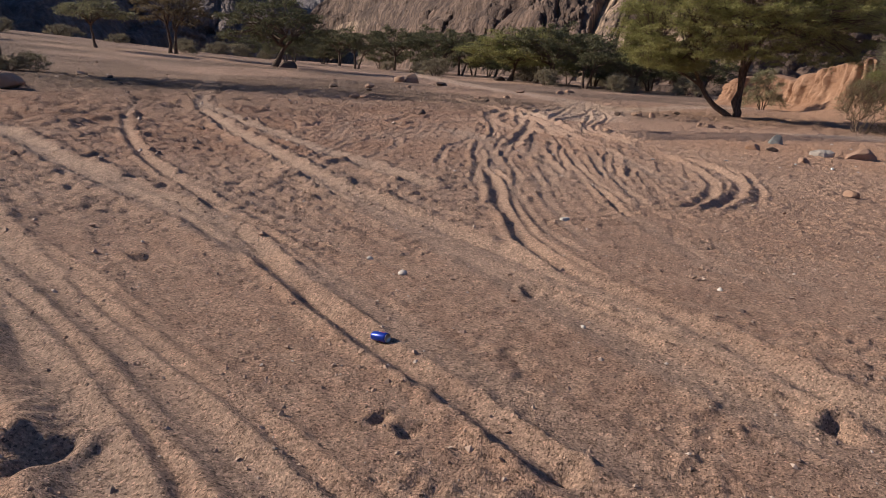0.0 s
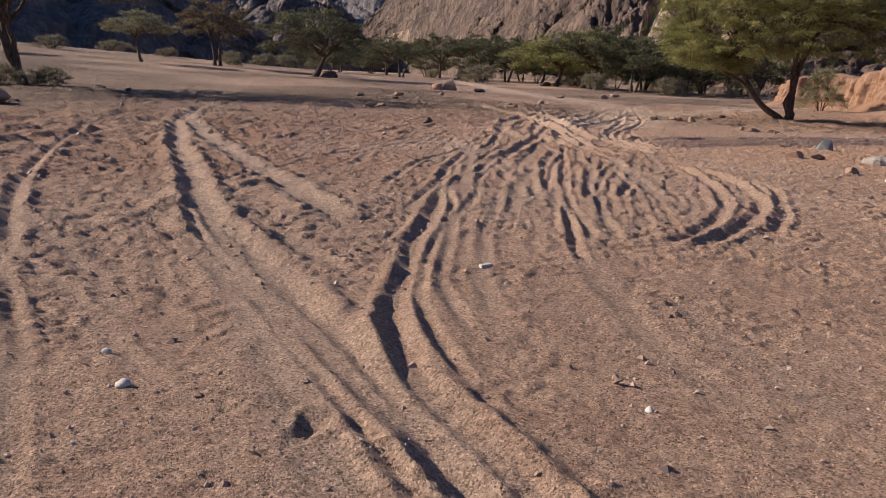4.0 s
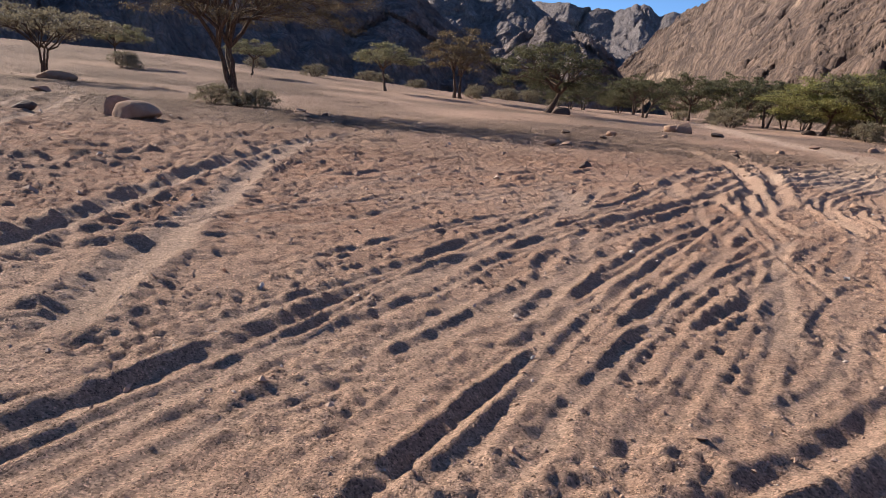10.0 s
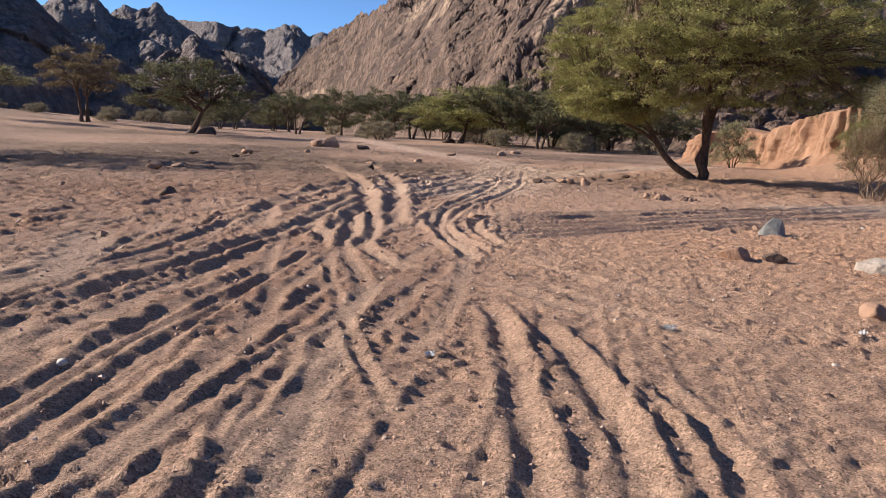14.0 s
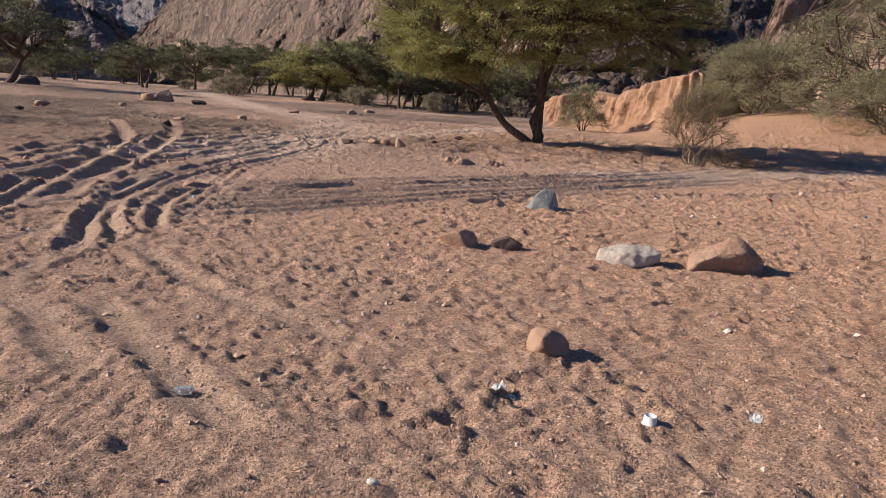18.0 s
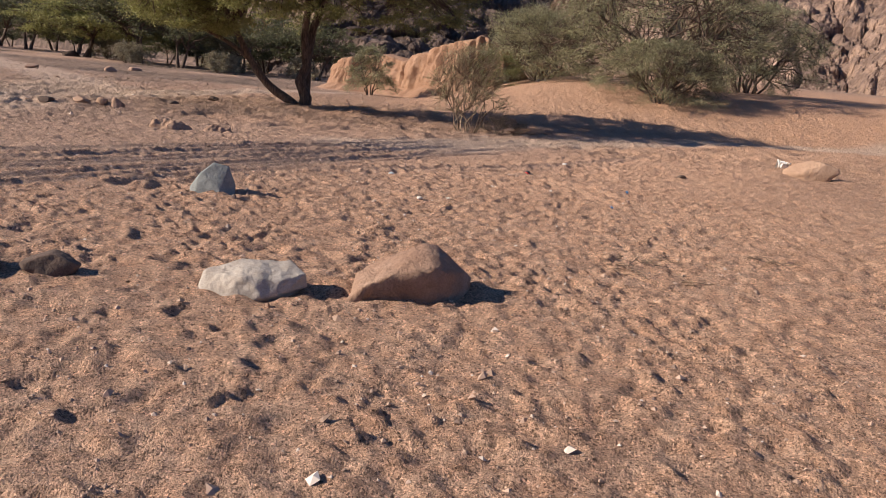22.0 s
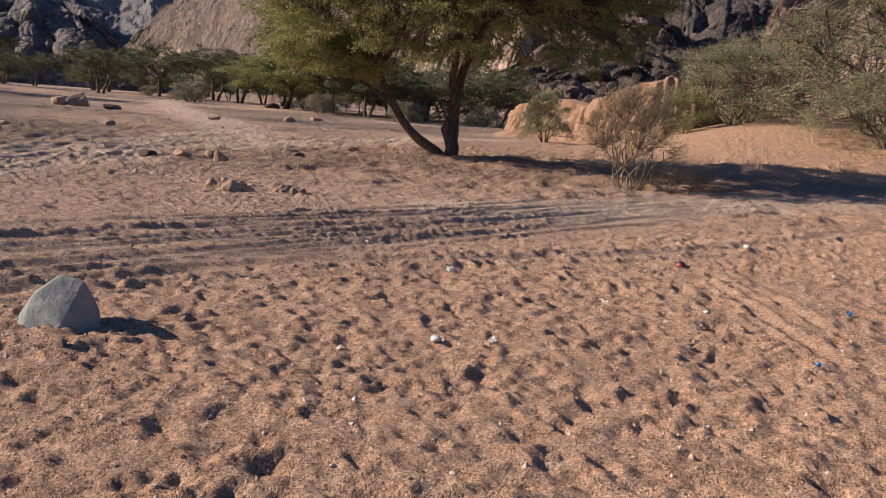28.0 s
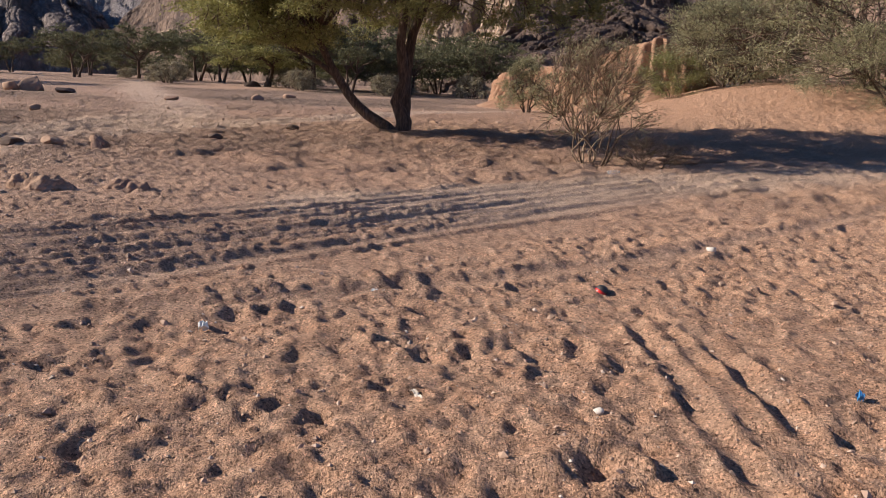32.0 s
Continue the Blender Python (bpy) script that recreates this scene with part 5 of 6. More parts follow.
tree(great, 32.8, 27.87, 0, 1.0, "large green acacia with a dark upright trunk and a leaning limb")
fore = acacia_meshes(9, 13.0, 7.2, 3.4, 0.33, 190, 240, (0.13, 0.04), LEAF_TAN, 0.62, 3, 0.15, 0.6, (), 0.95, 6)
tree(fore, -6.8, 47.1, 40, 1.0, "tall sparse tan acacia with several slender trunks")
kinds = [acacia_meshes(20 + k, h, r, f, tr, c, p, (0.21, 0.09), mat, th, st, ln, dm, (), cs, 5) for k, (h, r, f, tr, c, p, mat, th, st, ln, dm, cs) in enumerate([
    (8.0, 6.6, 2.2, 0.40, 90, 230, LEAF_DARK, 0.60, 1, 0.16, 0.55, 1.15),
    (6.0, 4.2, 2.4, 0.20, 56, 170, LEAF_OLIVE, 0.40, 1, 0.10, 0.5, 0.95),
    (8.6, 4.2, 2.8, 0.30, 64, 170, LEAF_TAN, 0.58, 2, 0.08, 0.7, 1.0),
    (6.4, 4.8, 2.0, 0.26, 66, 150, LEAF_DARK, 0.48, 2, 0.16, 0.6, 0.95),
    (7.6, 7.0, 2.0, 0.38, 110, 220, LEAF_GREEN, 0.66, 1, 0.10, 0.62, 1.15),
    (5.2, 4.2, 1.3, 0.15, 74, 120, LEAF_DARK, 0.68, 3, 0.2, 0.65, 0.95),
    (6.2, 6.0, 2.4, 0.20, 84, 170, LEAF_OLIVE, 0.34, 4, 0.14, 0.4, 0.95),
    (6.2, 6.0, 2.4, 0.20, 84, 130, LEAF_GREY, 0.34, 4, 0.14, 0.4, 0.95)])]
ROW = "acacias scattered over the wadi"
tree(kinds[0], 25.1, 99.8, 30, 1.18, "dark green acacia with a short leaning trunk beside a boulder", ROW)
tree(kinds[1], 3.9, 113.2, 80, 1.2, "thin olive acacia with a small flat crown", ROW)
tree(kinds[2], 15.4, 119.9, 10, 1.33, "upright tan acacia with a pale trunk", ROW)
tree(kinds[3], 50.8, 131.8, 200, 1.25, "dark green acacia with a forked trunk", ROW)
tree(kinds[4], 69.8, 107.6, 120, 1.32, "broad green umbrella acacia", ROW)
tree(kinds[7], -25.6, 66.7, 60, 0.95, "flat-topped olive acacia with fanning stems", ROW)
tree(kinds[1], -33.0, 110, 200, 0.95, "thin olive acacia with a small flat crown", ROW)
tree(kinds[2], -37.0, 64.6, 150, 0.95, "upright tan acacia with a pale trunk", ROW)
tree(kinds[3], -45.0, 72, 10, 0.9, "sparse acacia on the shaded slope", ROW)
tree(kinds[1], -16.0, 118, 20, 0.9, "thin olive acacia with a small flat crown", ROW)
rnd = random.Random(31)
WOOD_GROUP = "belt of acacias along the foot of the mountain"
for az, d, k, sc in [(21.6, 165, 5, 1.2), (22.8, 160, 3, 1.1), (24.2, 170, 5, 1.3), (25.4, 158, 3, 1.1), (26.8, 165, 5, 1.25), (28.0, 150, 3, 1.0), (29.3, 160, 5, 1.3), (30.5, 140, 4, 0.9), (34.0, 125, 3, 1.15),
                     (35.6, 118, 4, 0.95), (36.6, 130, 5, 1.3), (38.0, 112, 3, 1.1), (39.4, 122, 5, 1.35), (40.8, 115, 5, 1.3), (42.2, 108, 3, 1.05), (43.6, 118, 5, 1.35), (45.0, 112, 5, 1.2), (46.2, 120, 3, 0.9),
                     (31.8, 165, 5, 1.3), (33.2, 150, 5, 1.3), (18.6, 190, 5, 1.2), (17.2, 185, 5, 1.1), (16.0, 175, 3, 1.0), (19.8, 180, 3, 1.0), (12.0, 165, 5, 0.9), (14.6, 150, 5, 1.0)]:
    a = radians(az)
    a, d = a + rnd.gauss(0, 0.012), d * rnd.uniform(0.92, 1.1)
    tree(kinds[k], 5 + d * math.sin(a), 3 + d * math.cos(a), rnd.uniform(0, 360), 1.28 * sc * rnd.uniform(0.72, 1.18),
         "dense dark acacia in the belt below the mountain" if k == 5 else "acacia with a rounded crown in the belt below the mountain", WOOD_GROUP)


def bush_meshes(seed, height, radius, stems, clumps, per, leaf, mat, size, wood_r=0.05, twigs=3, wood_mat=None, low=0.05, flat=0.75):
    """A many-stemmed bush, leafy from the ground up."""
    rnd = random.Random(seed)
    wood, centres, spread, tips = Wood(), [], [], []
    for k in range(stems):
        ang = k * 2.4 + rnd.gauss(0, 0.3)
        out = radius * rnd.uniform(0.25, 0.75)
        tip = Vector((math.cos(ang) * out, math.sin(ang) * out, height * rnd.uniform(0.4, 0.75)))
        line = bend(Vector((math.cos(ang) * 0.12 * radius, math.sin(ang) * 0.12 * radius, -0.15)), tip, rnd, 5, 0.05, 0.12)
        wood.tube(line, np.linspace(wood_r, wood_r * 0.4, 6), 5)
        tips.append(line)
    for k in range(clumps):
        ang, h = rnd.uniform(0, 6.28), rnd.random() ** 0.8
        edge = radius * math.sqrt(max(0.05, 1 - (h * 0.93) ** 2.2))
        rr = edge * rnd.random() ** 0.4
        p = Vector((math.cos(ang) * rr, math.sin(ang) * rr, low * height + h * height * 0.92))
        line = min(tips, key=lambda q: (q[3] - p).length)
        twig = bend(line[rnd.choice((2, 3, 4, 5))], p, rnd, 3, 0.05, 0.12)
        wood.tube(twig, np.linspace(wood_r * 0.4, 0.005, 4), 4)
        for _ in range(twigs):
            q = p + Vector((rnd.gauss(0, 1), rnd.gauss(0, 1), rnd.gauss(0.3, 0.7))) * size * 0.8
            wood.tube([twig[2], twig[2].lerp(q, 0.5) + Vector((rnd.gauss(0, 0.04), rnd.gauss(0, 0.04), 0.02)), q], [wood_r * 0.16 + 0.003, wood_r * 0.1 + 0.003, 0.003], 3)
        centres.append(tuple(p))
        spread.append((size, size, size * flat))
    return wood.mesh("branchwork", wood_mat or BARK), leaf_mesh("foliage", centres, spread, per, leaf[0], leaf[1], seed, mat, 0.5)


def bush(meshes, x, y, turn, scale, label, name="bush", group="", squash=1.0):
    ob = thing(name, None, Matrix.Translation((x, y, ground_at(x, y))) @ Matrix.Rotation(radians(turn), 4, 'Z') @ Matrix.Diagonal((scale, scale, scale * squash, 1)), label, "bush", group)
    part_of(ob, "branchwork", meshes[0])
    part_of(ob, "foliage", meshes[1])
    return ob


thicket_a = bush_meshes(51, 6.4, 5.9, 12, 190, 330, (0.11, 0.028), LEAF_OLIVE, 1.0, 0.10, 5, None, 0.03, 0.5)
thicket_b = bush_meshes(52, 4.4, 5.3, 11, 160, 320, (0.11, 0.028), LEAF_OLIVE, 0.95, 0.09, 5, None, 0.03, 0.45)
bush(thicket_a, 59.5, 22.6, 0, 1.36, "large grey-green acacia thicket on the sand rise")
bush(thicket_b, 62.5, 32.6, 70, 1.25, "spreading grey-green acacia thicket on the sand rise")
bush(thicket_b, 55.2, 20.6, 200, 0.85, "low grey-green acacia thicket hugging the sand")
bush(thicket_a, 72.0, 20.0, 140, 1.05, "grey-green acacia thicket behind the sand rise")
bush(thicket_b, 78.0, 42.0, 20, 1.1, "grey-green acacia thicket behind the bank")
yellow = bush_meshes(53, 2.6, 2.2, 9, 60, 150, (0.16, 0.03), LEAF_YELLOW, 0.5, 0.02, 2)
bush(yellow, 58.5, 34.5, 0, 1.0, "yellow-green broom-like bush at the edge of the thicket")
dry = bush_meshes(54, 2.5, 1.5, 15, 150, 40, (0.055, 0.02), LEAF_OLIVE, 0.26, 0.024, 7, TWIG, 0.34, 0.9)
bush(dry, 31.1, 18.55, 0, 1.0, "dry brown thorny bush with bare twigs beside the track", "bush", "", 0.86)
low_dry = bush_meshes(55, 0.55, 0.9, 10, 60, 10, (0.04, 0.014), LEAF_TAN, 0.16, 0.010, 7, TWIG, 0.1)
bush(low_dry, 32.0, 17.7, 20, 1.15, "low heap of dead twigs at the foot of the bush", "brushwood")
small_green = bush_meshes(56, 4.2, 2.3, 7, 70, 130, (0.16, 0.05), LEAF_OLIVE, 0.6, 0.07)
bush(small_green, 57.0, 45.0, 0, 0.9, "small green acacia sapling before the earth bank", "acacia_sapling")
shrub = bush_meshes(57, 1.5, 1.5, 8, 40, 90, (0.14, 0.05), LEAF_GREY, 0.42, 0.03)
SHRUBS = "low shrubs on the wadi floor"
for x, y, sc, sq in [(-8.3, 46.3, 1.1, 1.1), (-6.6, 45.6, 1.0, 0.9), (-5.4, 46.6, 1.1, 1.0), (-30, 103, 2.2, 1.0), (-48, 98, 2.6, 1.0), (-8, 140, 2.4, 1.0), (1.5, 160, 2.2, 1.0), (19, 128, 1.7, 0.9), (23, 150, 2.4, 1.0),
                     (11, 150, 2.0, 0.9), (30, 155, 2.6, 1.0), (37, 165, 2.8, 1.0), (-20, 150, 2.4, 0.9), (-60, 120, 3.0, 1.0), (42, 160, 2.4, 0.9), (5, 175, 2.4, 0.9)]:
    bush(shrub, x, y, x * 37 % 360, sc * 0.72, "low olive-grey shrub on the sand", "shrub", SHRUBS, sq * 0.85)
for n in range(11):
    a, d = radians(rnd.uniform(21, 47)), rnd.uniform(118, 165)
    bush(shrub, 5 + d * math.sin(a), 3 + d * math.cos(a), rnd.uniform(0, 360), rnd.uniform(0.9, 2.1), "low olive-grey shrub under the belt of acacias", "shrub", SHRUBS)
for x, y, sc in [(72, 82, 2.0), (78, 88, 2.2), (84, 80, 2.3), (66, 92, 2.0), (90, 74, 2.0)]:
    bush(shrub, x, y, x * 53 % 360, sc * 0.8, "dense dark shrub in the belt of acacias", "shrub", SHRUBS)

# ---- rocks ----
def rock_mesh(seed, dims, material, facets=9, round_=0.35, rough=0.06, levels=4, cuts=()):
    """A stone: a ball cut by planes, its edges worn, its faces uneven."""
    bm = bmesh.new()
    bmesh.ops.create_icosphere(bm, subdivisions=levels, radius=1.0)
    g = np.random.default_rng(seed)
    co = np.array([tuple(v.co) for v in bm.verts])
    n = g.normal(size=(facets, 3))
    n /= np.linalg.norm(n, axis=1)[:, None]
    for w in n:
        d = g.uniform(0.42, 0.75)
        over = co @ w - d
        co -= np.clip(over, 0, None)[:, None] * w[None, :] * (1 - round_ * 0.4)
    for w, d in cuts:
        w = np.array(w) / np.linalg.norm(w)
        co -= np.clip(co @ w - d, 0, None)[:, None] * w[None, :] * 0.93
    k = 1 + rough * 2.0 * fbm(co[:, 0] * 1.6 + seed, co[:, 1] * 1.6, co[:, 2] * 1.6, 3, seed) + rough * fbm(co[:, 0] * 6, co[:, 1] * 6, co[:, 2] * 6 + seed, 3, seed + 1)
    co = co * k[:, None]
    co -= (co.max(0) + co.min(0)) / 2
    co /= (co.max(0) - co.min(0)) / 2
    co *= np.array(dims) / 2
    for v, c in zip(bm.verts, co):
        v.co = c
    me = bpy.data.meshes.new("rock")
    bm.to_mesh(me)
    bm.free()
    me.materials.append(material)
    me.polygons.foreach_set("use_smooth", [True] * len(me.polygons))
    return me


def hull_rock(x, y, turn, points, seed, material, label, rough=0.018, soften=2):
    """A broken block: the hull of a few corners, split fine, its edges worn and its faces uneven."""
    bm = bmesh.new()
    for q in points:
        bm.verts.new(q)
    bmesh.ops.convex_hull(bm, input=bm.verts[:])
    bmesh.ops.delete(bm, geom=[v for v in bm.verts if not v.link_faces], context='VERTS')
    bmesh.ops.triangulate(bm, faces=bm.faces[:])
    for _ in range(4):
        longest = max(e.calc_length() for e in bm.edges)
        bmesh.ops.subdivide_edges(bm, edges=[e for e in bm.edges if e.calc_length() > 0.42 * longest], cuts=1, use_grid_fill=True)
        bmesh.ops.triangulate(bm, faces=bm.faces[:])
    for _ in range(soften):
        bmesh.ops.smooth_vert(bm, verts=bm.verts[:], factor=0.32, use_axis_x=True, use_axis_y=True, use_axis_z=True)
    bm.normal_update()
    co = np.array([tuple(v.co) for v in bm.verts])
    n = np.array([tuple(v.normal) for v in bm.verts])
    push = 1.5 * fbm(co[:, 0] * 7 + seed, co[:, 1] * 7, co[:, 2] * 7, 2, seed) + fbm(co[:, 0] * 22, co[:, 1] * 22, co[:, 2] * 22 + seed, 3, seed + 1)
    co = co + n * (rough * push)[:, None]
    for v, q in zip(bm.verts, co):
        v.co = q
    me = bpy.data.meshes.new("rock")
    bm.to_mesh(me)
    bm.free()
    me.materials.append(material)
    me.polygons.foreach_set("use_smooth", [True] * len(me.polygons))
    return thing("rock", me, pose(x, y, ground_at(x, y) - 0.01, 0, 0, turn), label, "rock")


def rock(x, y, dims, turn, seed, material, label, name="rock", tilt=(0, 0), sunk=0.25, group="", **more):
    me = rock_mesh(seed, dims, material, **more)
    z = ground_at(x, y) + dims[2] * (0.5 - sunk)
    return thing(name, me, pose(x, y, z, tilt[0], tilt[1], turn), label, "rock", group)


hull_rock(15.57, 11.70, -28, [(-0.25, -0.06, -0.08), (0.0, -0.17, -0.08), (0.25, 0.0, -0.08), (0.24, 0.0, 0.12), (0.16, -0.03, 0.32), (0.0, 0.02, 0.36), (-0.15, 0.0, 0.24), (-0.25, 0.03, 0.08), (0.04, -0.15, 0.05), (0.05, 0.26, -0.08), (-0.2, 0.2, -0.08), (0.1, 0.2, 0.26)],
          4, GREY_STONE, "smooth grey-green stone lying alone on the sand", 0.006, 1)
rock(12.25, 9.95, (0.42, 0.36, 0.27), -50, 8, PINK_GRANITE, "rounded pinkish stone half sunk in the sand", facets=2, rough=0.03, sunk=0.34, cuts=[((0.8, -0.4, 0.3), 0.62), ((-0.5, 0.2, 0.8), 0.72)])
rock(12.62, 9.57, (0.36, 0.20, 0.18), -40, 9, DARK_STONE, "small dark stone beside the rounded one", facets=4, sunk=0.35, cuts=[((0.1, -0.9, 0.3), 0.5), ((-0.4, 0, 0.9), 0.5), ((0.5, 0, 0.8), 0.55)])
hull_rock(13.34, 8.46, -45, [(-0.36, 0.0, 0.02), (-0.32, 0.05, 0.14), (-0.10, 0.1, 0.21), (0.22, 0.1, 0.215), (0.32, 0.0, 0.16), (0.34, 0.06, 0.05), (-0.2, -0.13, -0.02), (0.06, -0.15, 0.02), (0.2, -0.1, 0.05), (-0.08, -0.11, 0.14), (0.18, -0.09, 0.13), (-0.2, 0.24, 0.08), (0.2, 0.24, 0.1),
          (-0.25, 0.1, -0.1), (0.2, 0.2, -0.1), (0.1, -0.05, -0.08)], 12, PALE_STONE, "pale grey slab-like stone on the sand", 0.010, 1)
hull_rock(14.19, 7.85, -45, [(-0.46, -0.26, -0.1), (0.05, -0.20, -0.1), (0.28, -0.12, -0.1), (0.46, 0.03, -0.1), (-0.45, -0.27, 0.03), (-0.38, -0.28, 0.13), (-0.18, -0.27, 0.22), (0.12, -0.23, 0.28), (0.29, -0.12, 0.23), (-0.38, 0.0, 0.15), (-0.28, 0.2, 0.17), (0.09, 0.06, 0.38), (0.18, 0.08, 0.36),
          (0.44, 0.15, 0.12), (0.42, 0.3, -0.1), (-0.1, 0.4, -0.1), (-0.38, 0.25, -0.1), (0.1, 0.34, 0.2)], 15, PINK_GRANITE, "large pink granite rock with a ridged top", 0.013, 1)
rock(10.26, 6.86, (0.31, 0.27, 0.20), 30, 18, CRUSTED_SAND, "small stone crusted with sand", facets=5, sunk=0.4)
rock(8.14, 2.23, (0.52, 0.34, 0.27), 12, 16, GREY_STONE, "grey-green angular stone on the open sand", facets=4, sunk=0.28, rough=0.05, cuts=[((0.3, -0.8, 0.5), 0.5), ((-0.7, -0.1, 0.7), 0.55), ((0.8, 0.1, 0.5), 0.55)])
rock(5.52, 2.56, (0.30, 0.24, 0.17), 50, 19, CRUSTED_SAND, "stone crusted with sand on a low heap", facets=5, sunk=0.38)
rock(29.4, 7.85, (1.2, 0.55, 0.58), -68, 21, TAN_ROCK, "long tan stone lying on the sand rise", facets=8, sunk=0.3)
rock(21.5, 24.7, (0.42, 0.34, 0.26), 10, 24, TAN_ROCK, "tan stone of a small group by the track", sunk=0.3, group="stones by the track")
rock(22.3, 24.3, (0.42, 0.36, 0.34), 60, 25, PINK_GRANITE, "pinkish stone of a small group by the track", sunk=0.25, group="stones by the track")
rock(22.6, 25.6, (0.38, 0.30, 0.24), 120, 26, TAN_ROCK, "tan stone of a small group by the track", sunk=0.3, group="stones by the track")
rock(20.9, 25.4, (0.45, 0.35, 0.22), 30, 27, DARK_STONE, "dark flat stone of a small group by the track", sunk=0.3, group="stones by the track")
hull_rock(19.85, 18.55, -35, [(-0.48, -0.1, -0.08), (0.0, -0.28, -0.08), (0.45, -0.1, -0.08), (0.4, 0.25, -0.08), (-0.3, 0.3, -0.08), (-0.36, 0.0, 0.13), (-0.22, 0.05, 0.22), (0.05, -0.1, 0.16), (0.2, 0.02, 0.21), (0.38, 0.0, 0.10)],
          28, TAN_ROCK, "crumbling orange earth clod beside the track", 0.05)
hull_rock(20.85, 18.25, -35, [(-0.32, -0.1, -0.08), (0.0, -0.2, -0.08), (0.32, -0.08, -0.08), (0.25, 0.2, -0.08), (-0.2, 0.2, -0.08), (-0.24, 0.0, 0.12), (0.0, 0.03, 0.16), (0.24, 0.0, 0.10)],
          29, CRUSTED_SAND, "low dark earth clod beside the orange one", 0.04)
rock(30.97, 69.0, (1.7, 1.3, 1.35), 20, 32, TAN_ROCK, "tan boulder standing on the wadi floor", "boulder", sunk=0.2)
rock(29.7, 69.6, (1.6, 1.1, 0.9), 80, 33, TAN_ROCK, "low tan boulder leaning on a taller one", "boulder", sunk=0.25)
rock(31.9, 64.2, (1.5, 0.8, 0.55), 10, 34, DARK_STONE, "dark flat stone before the boulders", sunk=0.3)
rock(-6.9, 25.9, (1.55, 1.0, 0.85), 12, 37, TAN_ROCK, "smooth tan boulder half buried in sand", "boulder", sunk=0.32, facets=3, rough=0.03)
rock(-7.9, 27.2, (1.3, 0.9, 0.95), 60, 38, PINK_GRANITE, "pinkish boulder behind the smooth one", "boulder", sunk=0.3, facets=6)
rock(-10.3, 25.6, (0.75, 0.5, 0.36), 30, 39, DARK_STONE, "dark stone beside the wheel track", sunk=0.3)
rock(6.62, 20.1, (0.50, 0.34, 0.34), 40, 42, DARK_STONE, "small dark angular stone on the sand", sunk=0.28, facets=7)
rock(26.6, 98.6, (2.6, 1.8, 1.3), 0, 43, DARK_STONE, "dark boulder at the foot of the leaning acacia", "boulder", sunk=0.3)
rock(66.5, 106.5, (3.6, 1.8, 1.1), 30, 44, DARK_STONE, "dark boulders at the foot of the umbrella acacia", "boulder", sunk=0.3)
rock(33.6, 17.6, (1.7, 0.7, 0.35), -25, 46, ORANGE_EARTH, "low crumbled orange earth ledge", "earth_ledge", sunk=0.35, facets=5, rough=0.2)
rock(-24.0, 65.0, (3.2, 1.6, 1.0), 10, 47, TAN_ROCK, "low tan boulder beside the flat-topped acacia", "boulder", sunk=0.3)
STRAY = "stray stones on the wadi floor"
rnd = random.Random(77)
for x, y, s in [(13.1, 46.0, 0.55), (16.5, 47.5, 0.6), (14.7, 43.5, 0.35), (8.2, 30.4, 0.5), (9.2, 31.6, 0.4), (7.1, 30.0, 0.35), (-3.0, 44.2, 0.6), (-1.6, 43.6, 0.4), (-17, 44, 0.8), (-19, 42.5, 0.6), (-2, 36, 0.4), (20.1, 38.0, 0.4), (25.0, 42.0, 0.5),
                (36.0, 56.0, 0.7), (44.0, 60.0, 0.8), (50.0, 66.0, 0.9), (30.0, 30.0, 0.4), (26.0, 27.0, 0.3), (38.5, 33.0, 0.35), (17.6, 33.0, 0.4), (22.0, 52.0, 0.5), (-13.5, 30.0, 0.4), (-14.6, 28.6, 0.35), (25.5, 9.6, 0.16), (11.4, 15.4, 0.2), (6.6, 16.2, 0.18)]:
    rock(x, y, (s * rnd.uniform(1, 1.5), s, s * rnd.uniform(0.5, 0.75)), rnd.uniform(0, 360), rnd.randint(100, 900), rnd.choice((TAN_ROCK, DARK_STONE, PINK_GRANITE)), "stray weathered stone on the sand", sunk=0.3, group=STRAY, levels=3)


def scatter(name, count, u_range, v_range, size, seed, material, label):
    """Loose gravel: many little angular stones in one mesh."""
    g = np.random.default_rng(seed)
    base = np.array([(1, 0, 0), (-1, 0, 0), (0, 1, 0), (0, -1, 0), (0, 0, 1), (0, 0, -1)], float)
    tri = np.array([(0, 2, 4), (2, 1, 4), (1, 3, 4), (3, 0, 4), (2, 0, 5), (1, 2, 5), (3, 1, 5), (0, 3, 5)])
    u, v = g.uniform(*u_range, count), g.uniform(*v_range, count)
    s = size * np.clip(g.lognormal(0, 0.45, count), 0.4, 2.0)
    inside = (u > U_LO) & (u < U_HI) & (v > V_LO) & (v < V_HI)
    z = np.where(inside, height_on(NEAR, u, v), height_on(FAR, u, v)) + 0.2 * s
    turn, lean = g.uniform(0, 6.28, (count, 1)), g.normal(0, 0.35, (count, 2))
    pts = base[None] * g.uniform(0.6, 1.3, (count, 6, 1)) * s[:, None, None]
    px, py = pts[:, :, 0] * np.cos(turn) - pts[:, :, 1] * np.sin(turn), pts[:, :, 0] * np.sin(turn) + pts[:, :, 1] * np.cos(turn)
    pz = 0.7 * pts[:, :, 2] + lean[:, :1] * px + lean[:, 1:] * py
    co = np.stack([px + (u * CU - v * SU)[:, None], py + (u * SU + v * CU)[:, None], pz + z[:, None]], -1).reshape(-1, 3)
    faces = (tri[None] + 6 * np.arange(count)[:, None, None]).reshape(-1, 3)
    me = mesh_from(name, co, faces, False, material)
    return thing(name, me, None, label, "gravel", "", "stuff")


